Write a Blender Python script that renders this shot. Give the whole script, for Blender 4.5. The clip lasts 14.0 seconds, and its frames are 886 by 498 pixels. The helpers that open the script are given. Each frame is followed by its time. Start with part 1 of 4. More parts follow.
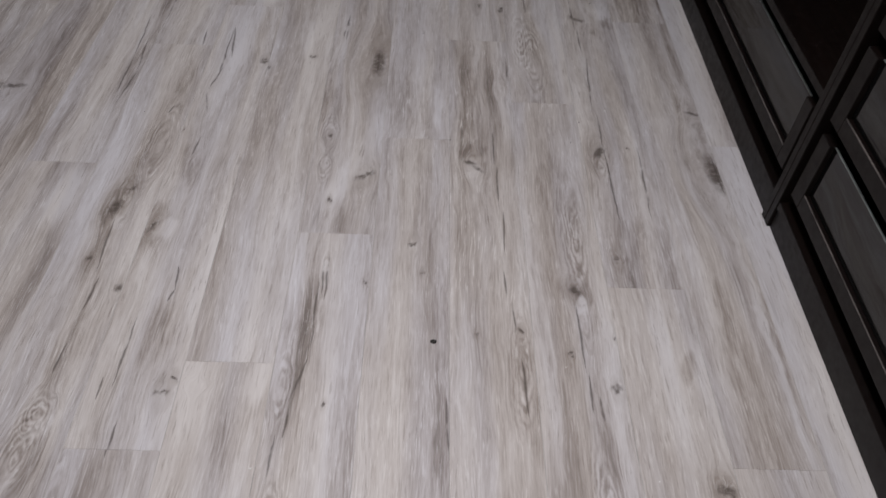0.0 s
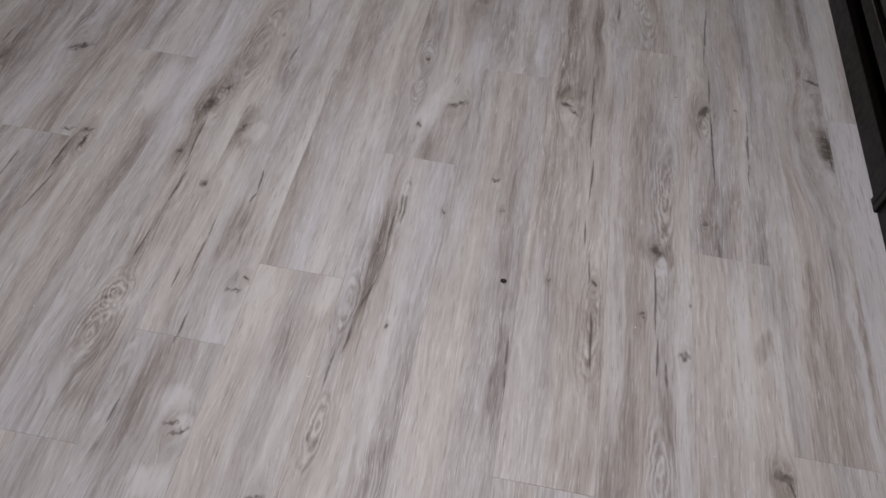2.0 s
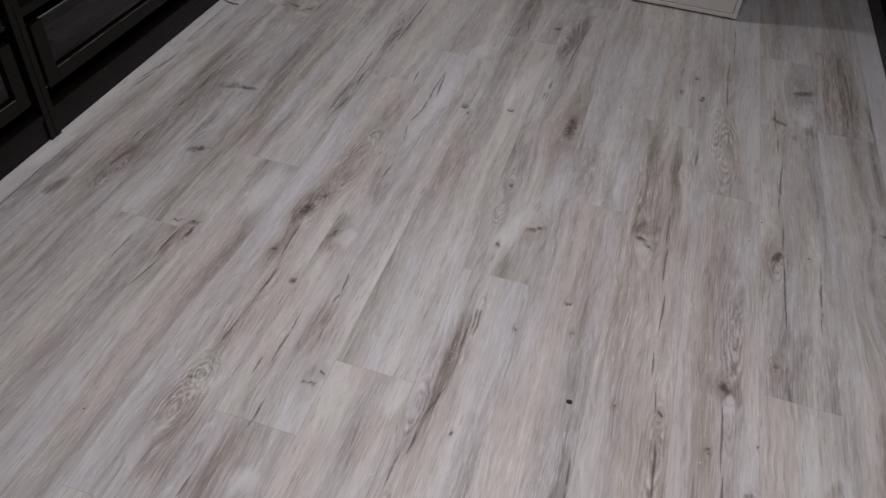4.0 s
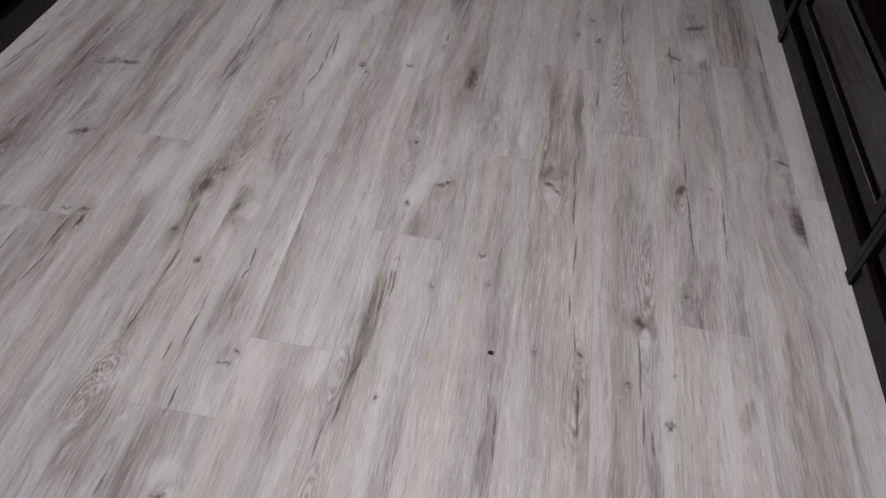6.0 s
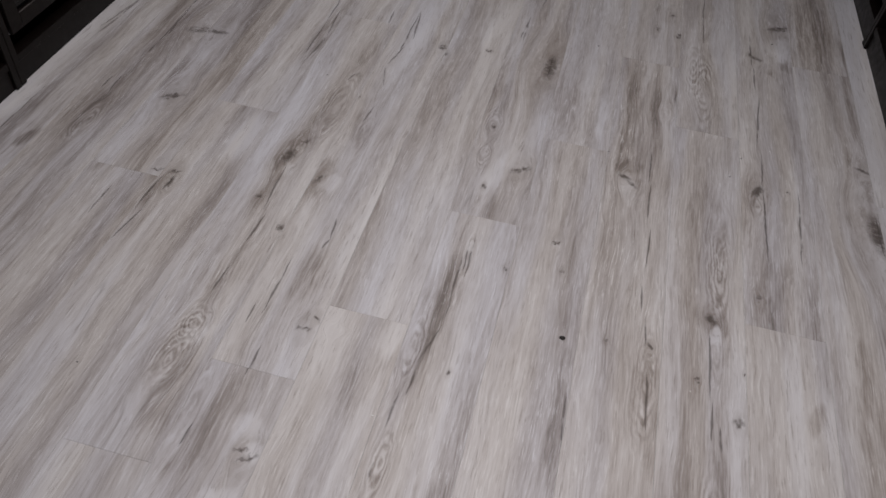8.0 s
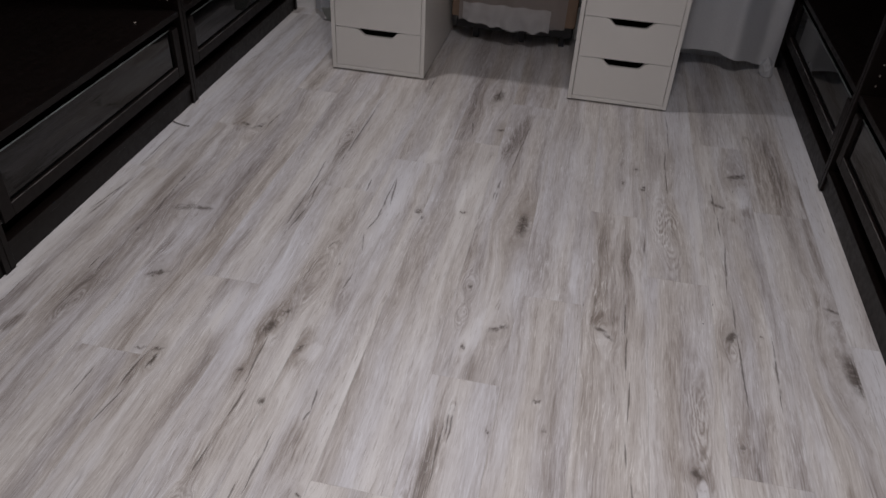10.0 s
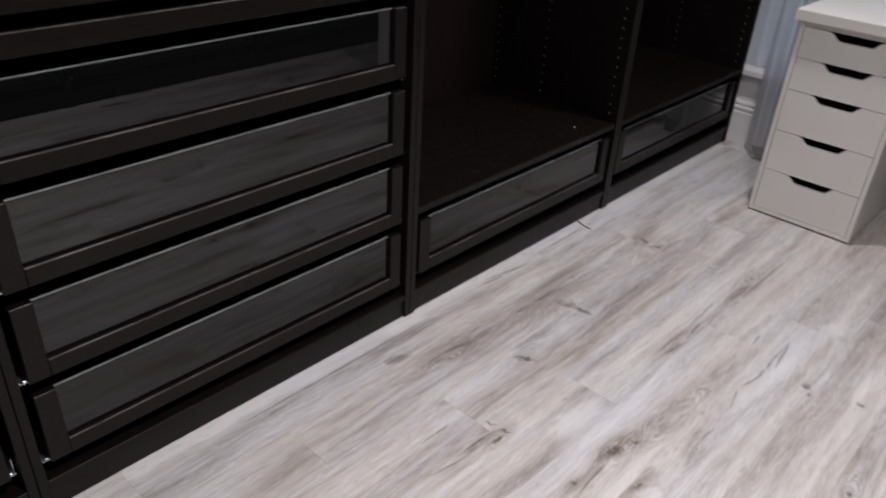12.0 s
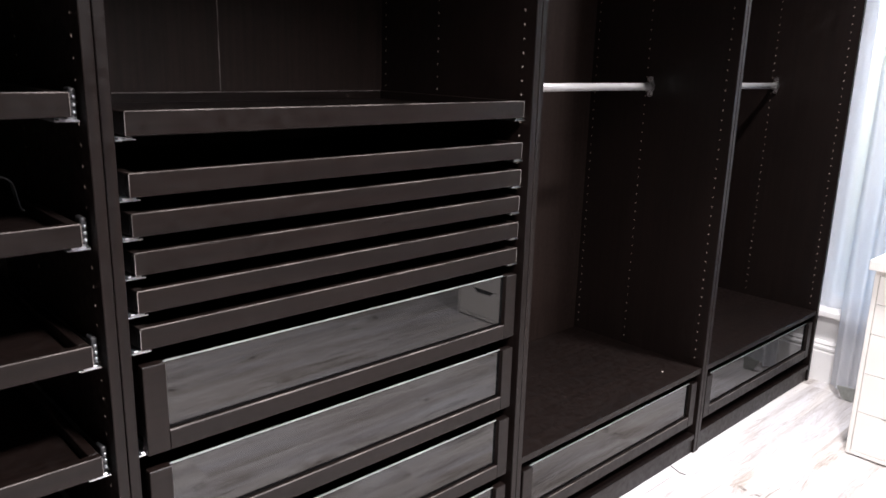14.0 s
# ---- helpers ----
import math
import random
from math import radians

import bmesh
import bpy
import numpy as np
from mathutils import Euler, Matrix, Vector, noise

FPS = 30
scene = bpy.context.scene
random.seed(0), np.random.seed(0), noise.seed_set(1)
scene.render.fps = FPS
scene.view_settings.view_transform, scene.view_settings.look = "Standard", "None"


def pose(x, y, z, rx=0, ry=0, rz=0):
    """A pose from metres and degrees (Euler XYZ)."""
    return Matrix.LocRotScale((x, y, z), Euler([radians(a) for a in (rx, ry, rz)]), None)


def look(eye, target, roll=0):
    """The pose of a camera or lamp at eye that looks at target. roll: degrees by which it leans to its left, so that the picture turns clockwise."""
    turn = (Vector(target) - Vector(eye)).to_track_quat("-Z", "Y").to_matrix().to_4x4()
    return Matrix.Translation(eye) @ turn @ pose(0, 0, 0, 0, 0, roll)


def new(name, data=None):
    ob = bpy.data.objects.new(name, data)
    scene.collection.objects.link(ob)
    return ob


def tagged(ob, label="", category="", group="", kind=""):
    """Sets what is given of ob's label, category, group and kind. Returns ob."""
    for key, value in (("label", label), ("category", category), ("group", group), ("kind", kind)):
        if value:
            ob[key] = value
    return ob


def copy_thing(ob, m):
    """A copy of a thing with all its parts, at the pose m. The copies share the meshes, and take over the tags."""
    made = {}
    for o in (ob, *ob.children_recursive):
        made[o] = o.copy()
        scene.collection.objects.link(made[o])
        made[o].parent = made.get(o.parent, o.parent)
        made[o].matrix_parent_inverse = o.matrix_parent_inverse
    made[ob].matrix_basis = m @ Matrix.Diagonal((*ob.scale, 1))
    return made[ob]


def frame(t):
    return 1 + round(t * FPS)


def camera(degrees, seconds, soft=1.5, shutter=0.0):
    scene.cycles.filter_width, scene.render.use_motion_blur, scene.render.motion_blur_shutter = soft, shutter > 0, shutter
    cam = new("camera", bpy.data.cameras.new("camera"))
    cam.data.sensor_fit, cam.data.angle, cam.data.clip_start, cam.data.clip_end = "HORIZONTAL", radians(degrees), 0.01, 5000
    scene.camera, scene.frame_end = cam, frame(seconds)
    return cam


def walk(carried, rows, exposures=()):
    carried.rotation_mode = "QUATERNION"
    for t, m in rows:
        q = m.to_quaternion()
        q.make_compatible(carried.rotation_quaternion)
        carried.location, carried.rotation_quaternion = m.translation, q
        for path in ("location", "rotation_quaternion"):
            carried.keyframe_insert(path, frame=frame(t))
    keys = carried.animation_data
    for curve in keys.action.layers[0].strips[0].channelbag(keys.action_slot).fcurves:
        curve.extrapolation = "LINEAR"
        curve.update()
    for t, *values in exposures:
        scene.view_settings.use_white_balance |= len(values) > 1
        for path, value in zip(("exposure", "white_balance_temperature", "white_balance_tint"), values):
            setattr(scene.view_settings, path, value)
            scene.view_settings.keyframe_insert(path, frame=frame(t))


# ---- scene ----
cam = camera(60.6, 14.0, soft=1.5, shutter=0.33)
PATH = [
    (0, (1.347, -1.183, 1.164), (1.405, 0.166, -0.311), 3.7),
    (0.5, (1.344, -1.18, 1.145), (1.34, 0.088, -0.402), 3.9),
    (1, (1.341, -1.172, 1.13), (1.285, 0.031, -0.467), 4.2),
    (1.5, (1.344, -1.163, 1.134), (1.262, 0.011, -0.482), 4.9),
    (2, (1.339, -1.174, 1.14), (1.22, 0.036, -0.448), 5.6),
    (2.5, (1.33, -1.201, 1.151), (1.133, 0.069, -0.382), 5.4),
    (3, (1.313, -1.233, 1.168), (1.008, 0.104, -0.288), 5.3),
    (3.2, (1.311, -1.239, 1.174), (0.96, 0.122, -0.248), 5.0),
    (5.3, (1.354, -1.24, 1.163), (1.126, 0.21, -0.195), 4.6),
    (5.5, (1.35, -1.234, 1.163), (1.168, 0.203, -0.216), 5.0),
    (6, (1.348, -1.219, 1.15), (1.219, 0.168, -0.284), 5.5),
    (6.5, (1.339, -1.204, 1.145), (1.204, 0.133, -0.335), 5.8),
    (7, (1.313, -1.205, 1.146), (1.158, 0.107, -0.356), 7.4),
    (7.2, (1.299, -1.215, 1.142), (1.126, 0.1, -0.356), 8.2),
    (9.3, (1.269, -1.293, 1.214), (0.946, 0.174, -0.106), 3.6),
    (9.5, (1.28, -1.281, 1.221), (0.987, 0.23, -0.055), 3.3),
    (10, (1.305, -1.244, 1.224), (1.029, 0.336, 0.029), 3.2),
    (10.5, (1.289, -1.227, 1.213), (0.87, 0.366, 0.078), 4.5),
    (11, (1.261, -1.232, 1.212), (0.565, 0.27, 0.089), 4.4),
    (11.5, (1.241, -1.24, 1.222), (0.301, 0.141, 0.122), 3.6),
    (12, (1.221, -1.252, 1.245), (0.076, 0.039, 0.234), 3.5),
    (12.5, (1.196, -1.261, 1.289), (-0.103, -0.026, 0.401), 4.6),
    (13, (1.182, -1.278, 1.314), (-0.219, -0.048, 0.589), 4.2),
    (13.5, (1.188, -1.334, 1.345), (-0.239, -0.066, 0.748), 2.7),
    (14, (1.177, -1.405, 1.362), (-0.234, -0.073, 0.876), 1.6),
]
EXPOSURES = [(0, 0.15), (1, 0.15), (1.5, -0.03), (2, -0.04), (3, -0.1), (5.5, 0.06), (7, 0.04), (9.5, -0.03), (10, 0.1), (10.5, 0.4), (11, 0.58), (12, 0.93), (13, 2.05), (14, 2.85)]
walk(cam, [(t, look(eye, target, roll)) for t, eye, target, roll in PATH], EXPOSURES)
LAMP_FAR, LAMP_NEAR = 5.2, 16.8

# ---- world, lamps ----
world = bpy.data.worlds.new("sky_world")
scene.world = world
world.use_nodes = True
wn = world.node_tree
sky = wn.nodes.new("ShaderNodeTexSky")
sky.sky_type, sky.sun_disc = "NISHITA", False
sky.sun_elevation, sky.sun_rotation = radians(35), radians(140)
wn.links.new(sky.outputs[0], wn.nodes["Background"].inputs[0])
wn.nodes["Background"].inputs[1].default_value = 0.1


def ceiling_lamp(name, x, y, z, size, watts, spread, colour):
    data = bpy.data.lights.new(name, "AREA")
    data.shape, data.size, data.energy, data.color, data.spread = "DISK", size, watts, colour, radians(spread)
    ob = new(name, data)
    ob.matrix_world = pose(x, y, z)
    return ob


ceiling_lamp("ceiling_lamp_front", 0.44, 1.10, 2.47, 0.12, LAMP_FAR, 124, (1.0, 0.955, 0.985))
ceiling_lamp("ceiling_lamp_back", 1.34, -0.64, 2.47, 0.30, LAMP_NEAR, 126, (1.0, 0.955, 0.985))


# ---- node helpers ----
def node(nt, kind, ins=(), **props):
    """A node with its inputs set or linked, in order; None leaves an input."""
    nd = nt.nodes.new(kind)
    for key, value in props.items():
        setattr(nd, key, value)
    pairs = ins.items() if isinstance(ins, dict) else enumerate(ins)
    for key, value in pairs:
        if value is None:
            continue
        if isinstance(value, bpy.types.NodeSocket):
            nt.links.new(value, nd.inputs[key])
        else:
            nd.inputs[key].default_value = value
    return nd


def calc(nt, op, *ins, clamp=False):
    return node(nt, "ShaderNodeMath", ins, operation=op, use_clamp=clamp).outputs[0]


def span(nt, value, a, b, c=0.0, d=1.0, kind="SMOOTHSTEP"):
    return node(nt, "ShaderNodeMapRange", (value, a, b, c, d), interpolation_type=kind).outputs[0]


def blend(nt, fac, a, b, mode="MIX"):
    nd = node(nt, "ShaderNodeMix", data_type="RGBA", blend_type=mode)
    for key, value in ((0, fac), (6, a), (7, b)):
        if isinstance(value, bpy.types.NodeSocket):
            nt.links.new(value, nd.inputs[key])
        else:
            nd.inputs[key].default_value = value if key == 0 else (*value, 1)
    return nd.outputs[2]


def noise_at(nt, vector, w=0.0, scale=1.0, detail=3.0, rough=0.55, distort=0.0):
    nd = node(nt, "ShaderNodeTexNoise", noise_dimensions="4D")
    nt.links.new(vector, nd.inputs["Vector"])
    if isinstance(w, bpy.types.NodeSocket):
        nt.links.new(w, nd.inputs["W"])
    else:
        nd.inputs["W"].default_value = w
    for key, value in (("Scale", scale), ("Detail", detail), ("Roughness", rough), ("Distortion", distort)):
        nd.inputs[key].default_value = value
    return nd.outputs[0]


def material(name):
    m = bpy.data.materials.new(name)
    m.use_nodes = True
    return m, m.node_tree, m.node_tree.nodes["Principled BSDF"]


def setp(nt, shader, **values):
    names = {"colour": "Base Color", "rough": "Roughness", "metal": "Metallic", "normal": "Normal",
             "ior": "IOR", "trans": "Transmission Weight", "spec": "Specular IOR Level", "alpha": "Alpha"}
    for key, value in values.items():
        socket = shader.inputs[names[key]]
        if isinstance(value, bpy.types.NodeSocket):
            nt.links.new(value, socket)
        else:
            socket.default_value = (*value, 1) if key == "colour" else value


def bump(nt, height, strength=0.3, distance=0.001):
    nd = node(nt, "ShaderNodeBump", {"Strength": strength, "Distance": distance, "Height": height})
    return nd.outputs[0]


# ---- materials ----
# The print of each row of boards, row 0 along the west wardrobes. crack: x, y, half length, lean;
# knot: x, y, radius, width ratio, angle; tone: x, y, half width, half length, lean, lighter or darker by;
# eye (rings of the cathedral grain): x, y, half width, half length.
MARKS = {}
MARKS[0] = dict(
    crack=[(0.047, -0.3, 0.34, 0.0), (0.034, 0.62, 0.2, 0.0), (0.04, 0.302, 0.067, 0.104), (0.05, 0.419, 0.05, 0.05), (0.041, 0.392, 0.103, 0.151)],
    tone=[(0.008, -0.2, 0.024, 1.2, 0.0, 0.17), (0.008, 0.9, 0.024, 1.0, 0.0, 0.17), (0.062, -0.2, 0.014, 0.5, 0.0, -0.10), (0.117, -0.166, 0.014, 0.039, 0.25, -0.18), (0.019, 0.917, 0.012, 0.067, -0.25, -0.1), (0.027, 0.637, 0.01, 0.123, -0.027, 0.14), (0.032, -0.036, 0.014, 0.064, 0.078, 0.12)],
)
MARKS[1] = dict(
    crack=[(0.201, 0.377, 0.091, -0.0), (0.206, 0.355, 0.032, -0.109), (0.201, 0.259, 0.027, 0.018), (0.194, 0.083, 0.039, -0.09), (0.196, 0.5, 0.083, -0.018), (0.171, 0.083, 0.029, -0.017)],
    knot=[(0.293, 0.903, 0.041, 0.3, 0.811), (0.231, 0.893, 0.021, 0.4, -0.345), (0.287, 0.381, 0.049, 0.25, 0.27)],
    tone=[(0.22, -0.006, 0.03, 0.058, 0.2, -0.1), (0.174, -0.021, 0.022, 0.064, 0.145, -0.1), (0.192, -0.093, 0.016, 0.037, 0.224, -0.08), (0.198, 0.937, 0.026, 0.198, -0.25, -0.1)],
    eye=[(0.211, -0.056, 0.03, 0.1), (0.275, 0.802, 0.03, 0.08)],
)
MARKS[2] = dict(
    crack=[(0.375, -0.288, 0.045, 0.022), (0.309, 0.938, 0.066, 0.06)],
    knot=[(0.346, 0.086, 0.029, 0.18, 0.564), (0.324, 0.386, 0.026, 0.25, 0.19), (0.443, -0.164, 0.016, 0.3, 0.253)],
    tone=[(0.308, 0.161, 0.014, 0.093, -0.065, -0.14), (0.305, -0.186, 0.02, 0.03, 0.091, -0.08), (0.352, 1.189, 0.024, 0.155, -0.202, -0.1), (0.341, 0.345, 0.012, 0.151, 0.087, 0.08), (0.305, 1.026, 0.012, 0.058, 0.25, 0.1)],
)
MARKS[3] = dict(
    crack=[(0.458, -0.229, 0.065, 0.077), (0.485, -0.2, 0.024, 0.125), (0.463, -0.332, 0.058, 0.147), (0.597, 0.542, 0.073, -0.069), (0.595, 0.398, 0.072, 0.104), (0.573, 0.636, 0.105, -0.052), (0.578, 0.447, 0.085, -0.0)],
    knot=[(0.48, -0.162, 0.016, 0.35, 0.253), (0.486, -0.192, 0.016, 0.3, -1.667)],
    tone=[(0.464, -0.236, 0.009, 0.067, 0.091, -0.14), (0.583, 0.887, 0.02, 0.119, -0.088, -0.16), (0.596, 0.51, 0.018, 0.14, 0.047, -0.12), (0.575, 0.006, 0.026, 0.091, 0.067, 0.14), (0.611, -0.381, 0.013, 0.168, 0.075, 0.16), (0.502, -0.086, 0.014, 0.106, 0.052, 0.09), (0.603, -0.023, 0.034, 0.109, -0.157, 0.1)],
    eye=[(0.49, -0.193, 0.012, 0.05), (0.587, 0.915, 0.03, 0.09)],
)
MARKS[4] = dict(
    crack=[(0.704, -0.135, 0.077, -0.045), (0.714, -0.264, 0.043, 0.058), (0.707, -0.415, 0.039, 0.052), (0.74, 0.633, 0.041, -0.086), (0.727, 0.314, 0.018, 0.343), (0.619, 0.961, 0.256, 0.01), (0.769, 1.375, 0.062, -0.016)],
    knot=[(0.692, -0.027, 0.026, 0.5, 1.456), (0.711, 0.029, 0.017, 0.4, 1.201), (0.682, -0.176, 0.009, 0.75, 1.2), (0.741, 0.329, 0.007, 0.75, 1.2), (0.764, -0.25, 0.01, 0.75, 1.2)],
    tone=[(0.695, -0.179, 0.024, 0.129, -0.103, -0.12), (0.703, -0.382, 0.024, 0.077, -0.014, -0.1), (0.735, 0.446, 0.014, 0.087, 0.075, -0.14), (0.703, 0.154, 0.034, 0.147, -0.0, -0.1), (0.69, -0.011, 0.026, 0.056, 0.129, -0.14), (0.722, -0.646, 0.04, 0.086, -0.25, -0.1), (0.744, 1.426, 0.012, 0.129, -0.132, -0.15), (0.71, -0.072, 0.012, 0.02, 0.088, 0.2), (0.703, -0.719, 0.024, 0.089, -0.062, 0.08), (0.72, -0.552, 0.022, 0.02, 0.25, 0.14)],
    eye=[(0.734, 0.179, 0.04, 0.16), (0.709, -0.518, 0.032, 0.06), (0.704, -0.603, 0.046, 0.12), (0.719, -0.072, 0.016, 0.04)],
)
MARKS[5] = dict(
    crack=[(0.817, -0.394, 0.08, 0.019), (0.821, 0.618, 0.082, -0.11), (0.808, 0.453, 0.051, 0.167), (0.807, 0.345, 0.041, -0.195), (0.817, 0.18, 0.036, 0.111), (0.868, -0.217, 0.033, -0.092), (0.867, -0.263, 0.016, 0.226), (0.798, -0.738, 0.025, 0.061), (0.843, -0.572, 0.035, 0.014), (0.794, -0.473, 0.025, -0.059), (0.811, 0.568, 0.129, -0.0)],
    knot=[(0.785, -0.081, 0.02, 0.3, 1.039), (0.903, -0.479, 0.015, 0.3, 0.197), (0.919, -0.45, 0.007, 0.5, -0.494), (0.911, -0.75, 0.018, 0.14, 0.464), (0.895, -0.738, 0.013, 0.2, 0.197), (0.915, 0.533, 0.011, 0.75, 1.2), (0.774, 0.24, 0.004, 0.75, 1.2), (0.919, 0.533, 0.012, 0.75, 1.2)],
    tone=[(0.903, -0.829, 0.03, 0.024, -0.25, 0.14), (0.862, -0.353, 0.02, 0.062, -0.035, -0.13), (0.817, 0.115, 0.024, 0.061, -0.25, -0.09), (0.798, -0.104, 0.028, 0.076, -0.137, -0.12), (0.871, 0.48, 0.014, 0.079, 0.16, -0.1), (0.807, -0.706, 0.04, 0.104, 0.175, -0.07), (0.779, 0.975, 0.026, 0.188, -0.018, -0.1), (0.815, -0.084, 0.016, 0.021, 0.158, 0.18), (0.893, -0.694, 0.026, 0.024, -0.209, 0.16), (0.915, -0.743, 0.014, 0.02, 0, 0.24), (0.831, 0.46, 0.018, 0.151, 0.055, 0.14), (0.796, -0.209, 0.01, 0.071, -0.093, 0.1), (0.915, -0.183, 0.02, 0.135, -0.028, 0.09), (0.875, 0.848, 0.03, 0.045, 0.25, 0.12), (0.839, 0.59, 0.026, 0.179, -0.098, 0.12)],
    eye=[(0.83, 0.096, 0.022, 0.1), (0.78, -0.706, 0.03, 0.14)],
)
MARKS[6] = dict(
    crack=[(0.978, 1.093, 0.065, -0.147), (1.029, 1.379, 0.067, 0.03)],
    knot=[(1.059, -0.829, 0.016, 0.4, 0.312), (1.079, 1.099, 0.022, 0.4, 0.278), (1.031, 1.359, 0.047, 0.4, 1.444), (0.93, 0.504, 0.01, 0.75, 1.2), (1.039, 0.563, 0.006, 0.75, 1.2), (1.047, 0.563, 0.006, 0.75, 1.2)],
    tone=[(1.027, -0.57, 0.02, 0.066, -0.158, -0.09), (1.066, -0.533, 0.008, 0.053, 0.125, -0.1), (0.946, 0.912, 0.026, 0.079, 0.194, -0.1), (0.956, 1.354, 0.02, 0.191, -0.046, -0.1), (1.031, 0.567, 0.014, 0.225, -0.137, 0.12), (1.07, -0.442, 0.02, 0.051, 0.172, 0.14), (0.953, -0.485, 0.03, 0.08, -0.138, 0.09), (1.058, 0.756, 0.02, 0.142, 0.243, 0.1)],
    eye=[(0.96, -0.461, 0.03, 0.02)],
)
MARKS[7] = dict(
    crack=[(1.118, 0.707, 0.051, 0.068), (1.218, 0.543, 0.055, 0.018), (1.161, -0.205, 0.06, -0.008), (1.153, -0.203, 0.046, -0.032), (1.148, -0.298, 0.093, -0.022), (1.137, -0.441, 0.051, 0.243), (1.127, -0.531, 0.032, 0.078), (1.111, -0.6, 0.047, 0.043), (1.109, -0.716, 0.019, 0.053), (1.159, 1.01, 0.189, 0.08), (1.123, 0.716, 0.07, -0.007)],
    knot=[(1.215, 0.1, 0.025, 0.28, 0.656), (1.219, 0.546, 0.058, 0.3, 1.545), (1.143, 0.016, 0.006, 0.75, 1.2), (1.187, -0.496, 0.005, 0.75, 1.2), (1.238, -0.214, 0.004, 0.75, 1.2), (1.122, 0.238, 0.006, 0.75, 1.2), (1.215, 0.579, 0.01, 0.75, 1.2)],
    tone=[(1.227, -0.75, 0.02, 0.05, -0.011, -0.1), (1.095, 0.427, 0.03, 0.2, -0.091, -0.14), (1.132, -0.337, 0.024, 0.109, 0.066, -0.16), (1.115, -0.493, 0.026, 0.061, 0.099, -0.13), (1.242, -0.612, 0.022, 0.104, 0.063, -0.1), (1.157, -0.042, 0.04, 0.035, 0.25, -0.06), (1.138, 1.063, 0.022, 0.153, 0.151, -0.17), (1.205, 1.466, 0.03, 0.162, 0.088, -0.08), (1.167, 0.079, 0.02, 0.071, 0.25, 0.16), (1.189, -0.484, 0.012, 0.233, -0.038, 0.12), (1.223, 0.226, 0.03, 0.125, 0.145, 0.09), (1.181, 0.759, 0.014, 0.173, 0.096, 0.1)],
    eye=[(1.118, -0.703, 0.02, 0.08), (1.12, 0.249, 0.028, 0.07), (1.121, 0.126, 0.022, 0.05), (1.107, -0.463, 0.022, 0.09), (1.157, -0.203, 0.012, 0.08), (1.11, 1.008, 0.03, 0.1)],
)
MARKS[8] = dict(
    knot=[(1.328, -0.108, 0.012, 0.4, 0.576), (1.351, -0.184, 0.006, 0.75, 1.2)],
    tone=[(1.393, -0.556, 0.01, 0.129, -0.06, -0.1), (1.296, 0.388, 0.05, 0.113, -0.25, -0.07), (1.378, 0.373, 0.01, 0.085, -0.0, 0.14)],
    crack=[(1.403, -0.536, 0.07, -0.05)],
)
MARKS[9] = dict(
    crack=[(1.51, 0.213, 0.063, -0.0), (1.515, 0.08, 0.072, 0.014), (1.523, -0.059, 0.064, 0.016), (1.518, -0.208, 0.036, -0.041), (1.531, -0.289, 0.041, -0.062), (1.557, 0.524, 0.054, -0.0), (1.543, -0.446, 0.066, -0.031)],
    knot=[(1.453, 0.157, 0.017, 0.45, -0.359), (1.471, 0.138, 0.02, 0.3, -0.785), (1.542, -0.322, 0.007, 0.5, -1.043), (1.494, 0.867, 0.006, 0.75, 1.2), (1.563, 0.849, 0.009, 0.75, 1.2), (1.457, -0.331, 0.005, 0.75, 1.2), (1.536, 0.955, 0.008, 0.75, 1.2), (1.496, 0.858, 0.007, 0.75, 1.2), (1.558, 0.835, 0.009, 0.75, 1.2)],
    tone=[(1.461, 0.193, 0.026, 0.03, 0.25, -0.14), (1.444, 0.34, 0.02, 0.227, -0.005, -0.1), (1.542, -0.441, 0.03, 0.123, -0.027, -0.13), (1.53, 0.482, 0.03, 0.101, 0.126, -0.12), (1.516, 0.954, 0.024, 0.051, -0.25, -0.08), (1.486, 0.663, 0.008, 0.177, 0.096, 0.12), (1.459, 0.118, 0.024, 0.041, -0.243, 0.12)],
    eye=[(1.538, 0.45, 0.026, 0.05), (1.542, -0.405, 0.03, 0.17)],
)
MARKS[10] = dict(
    crack=[(1.676, -0.491, 0.029, -0.017), (1.629, 0.889, 0.064, -0.047), (1.656, -0.332, 0.084, -0.0), (1.661, -0.456, 0.042, 0.012), (1.642, 1.25, 0.133, -0.015), (1.628, 1.004, 0.116, 0.009)],
    knot=[(1.657, -0.22, 0.017, 0.6, -0.764), (1.634, -0.373, 0.007, 0.75, 1.2), (1.709, -0.448, 0.011, 0.75, 1.2), (1.721, -0.335, 0.004, 0.75, 1.2)],
    tone=[(1.661, -0.218, 0.03, 0.03, -0.185, -0.14), (1.651, 0.027, 0.036, 0.17, -0.113, -0.07), (1.676, -0.564, 0.02, 0.053, -0.25, -0.08), (1.667, -0.259, 0.01, 0.02, 0, 0.22), (1.576, -0.494, 0.02, 0.135, 0.008, 0.12), (1.701, 0.628, 0.014, 0.183, 0.066, 0.09)],
    eye=[(1.666, -0.672, 0.03, 0.16), (1.632, 0.6, 0.04, 0.22), (1.674, -0.046, 0.034, 0.26), (1.668, -0.3, 0.018, 0.08), (1.605, 0.694, 0.034, 0.16)],
)
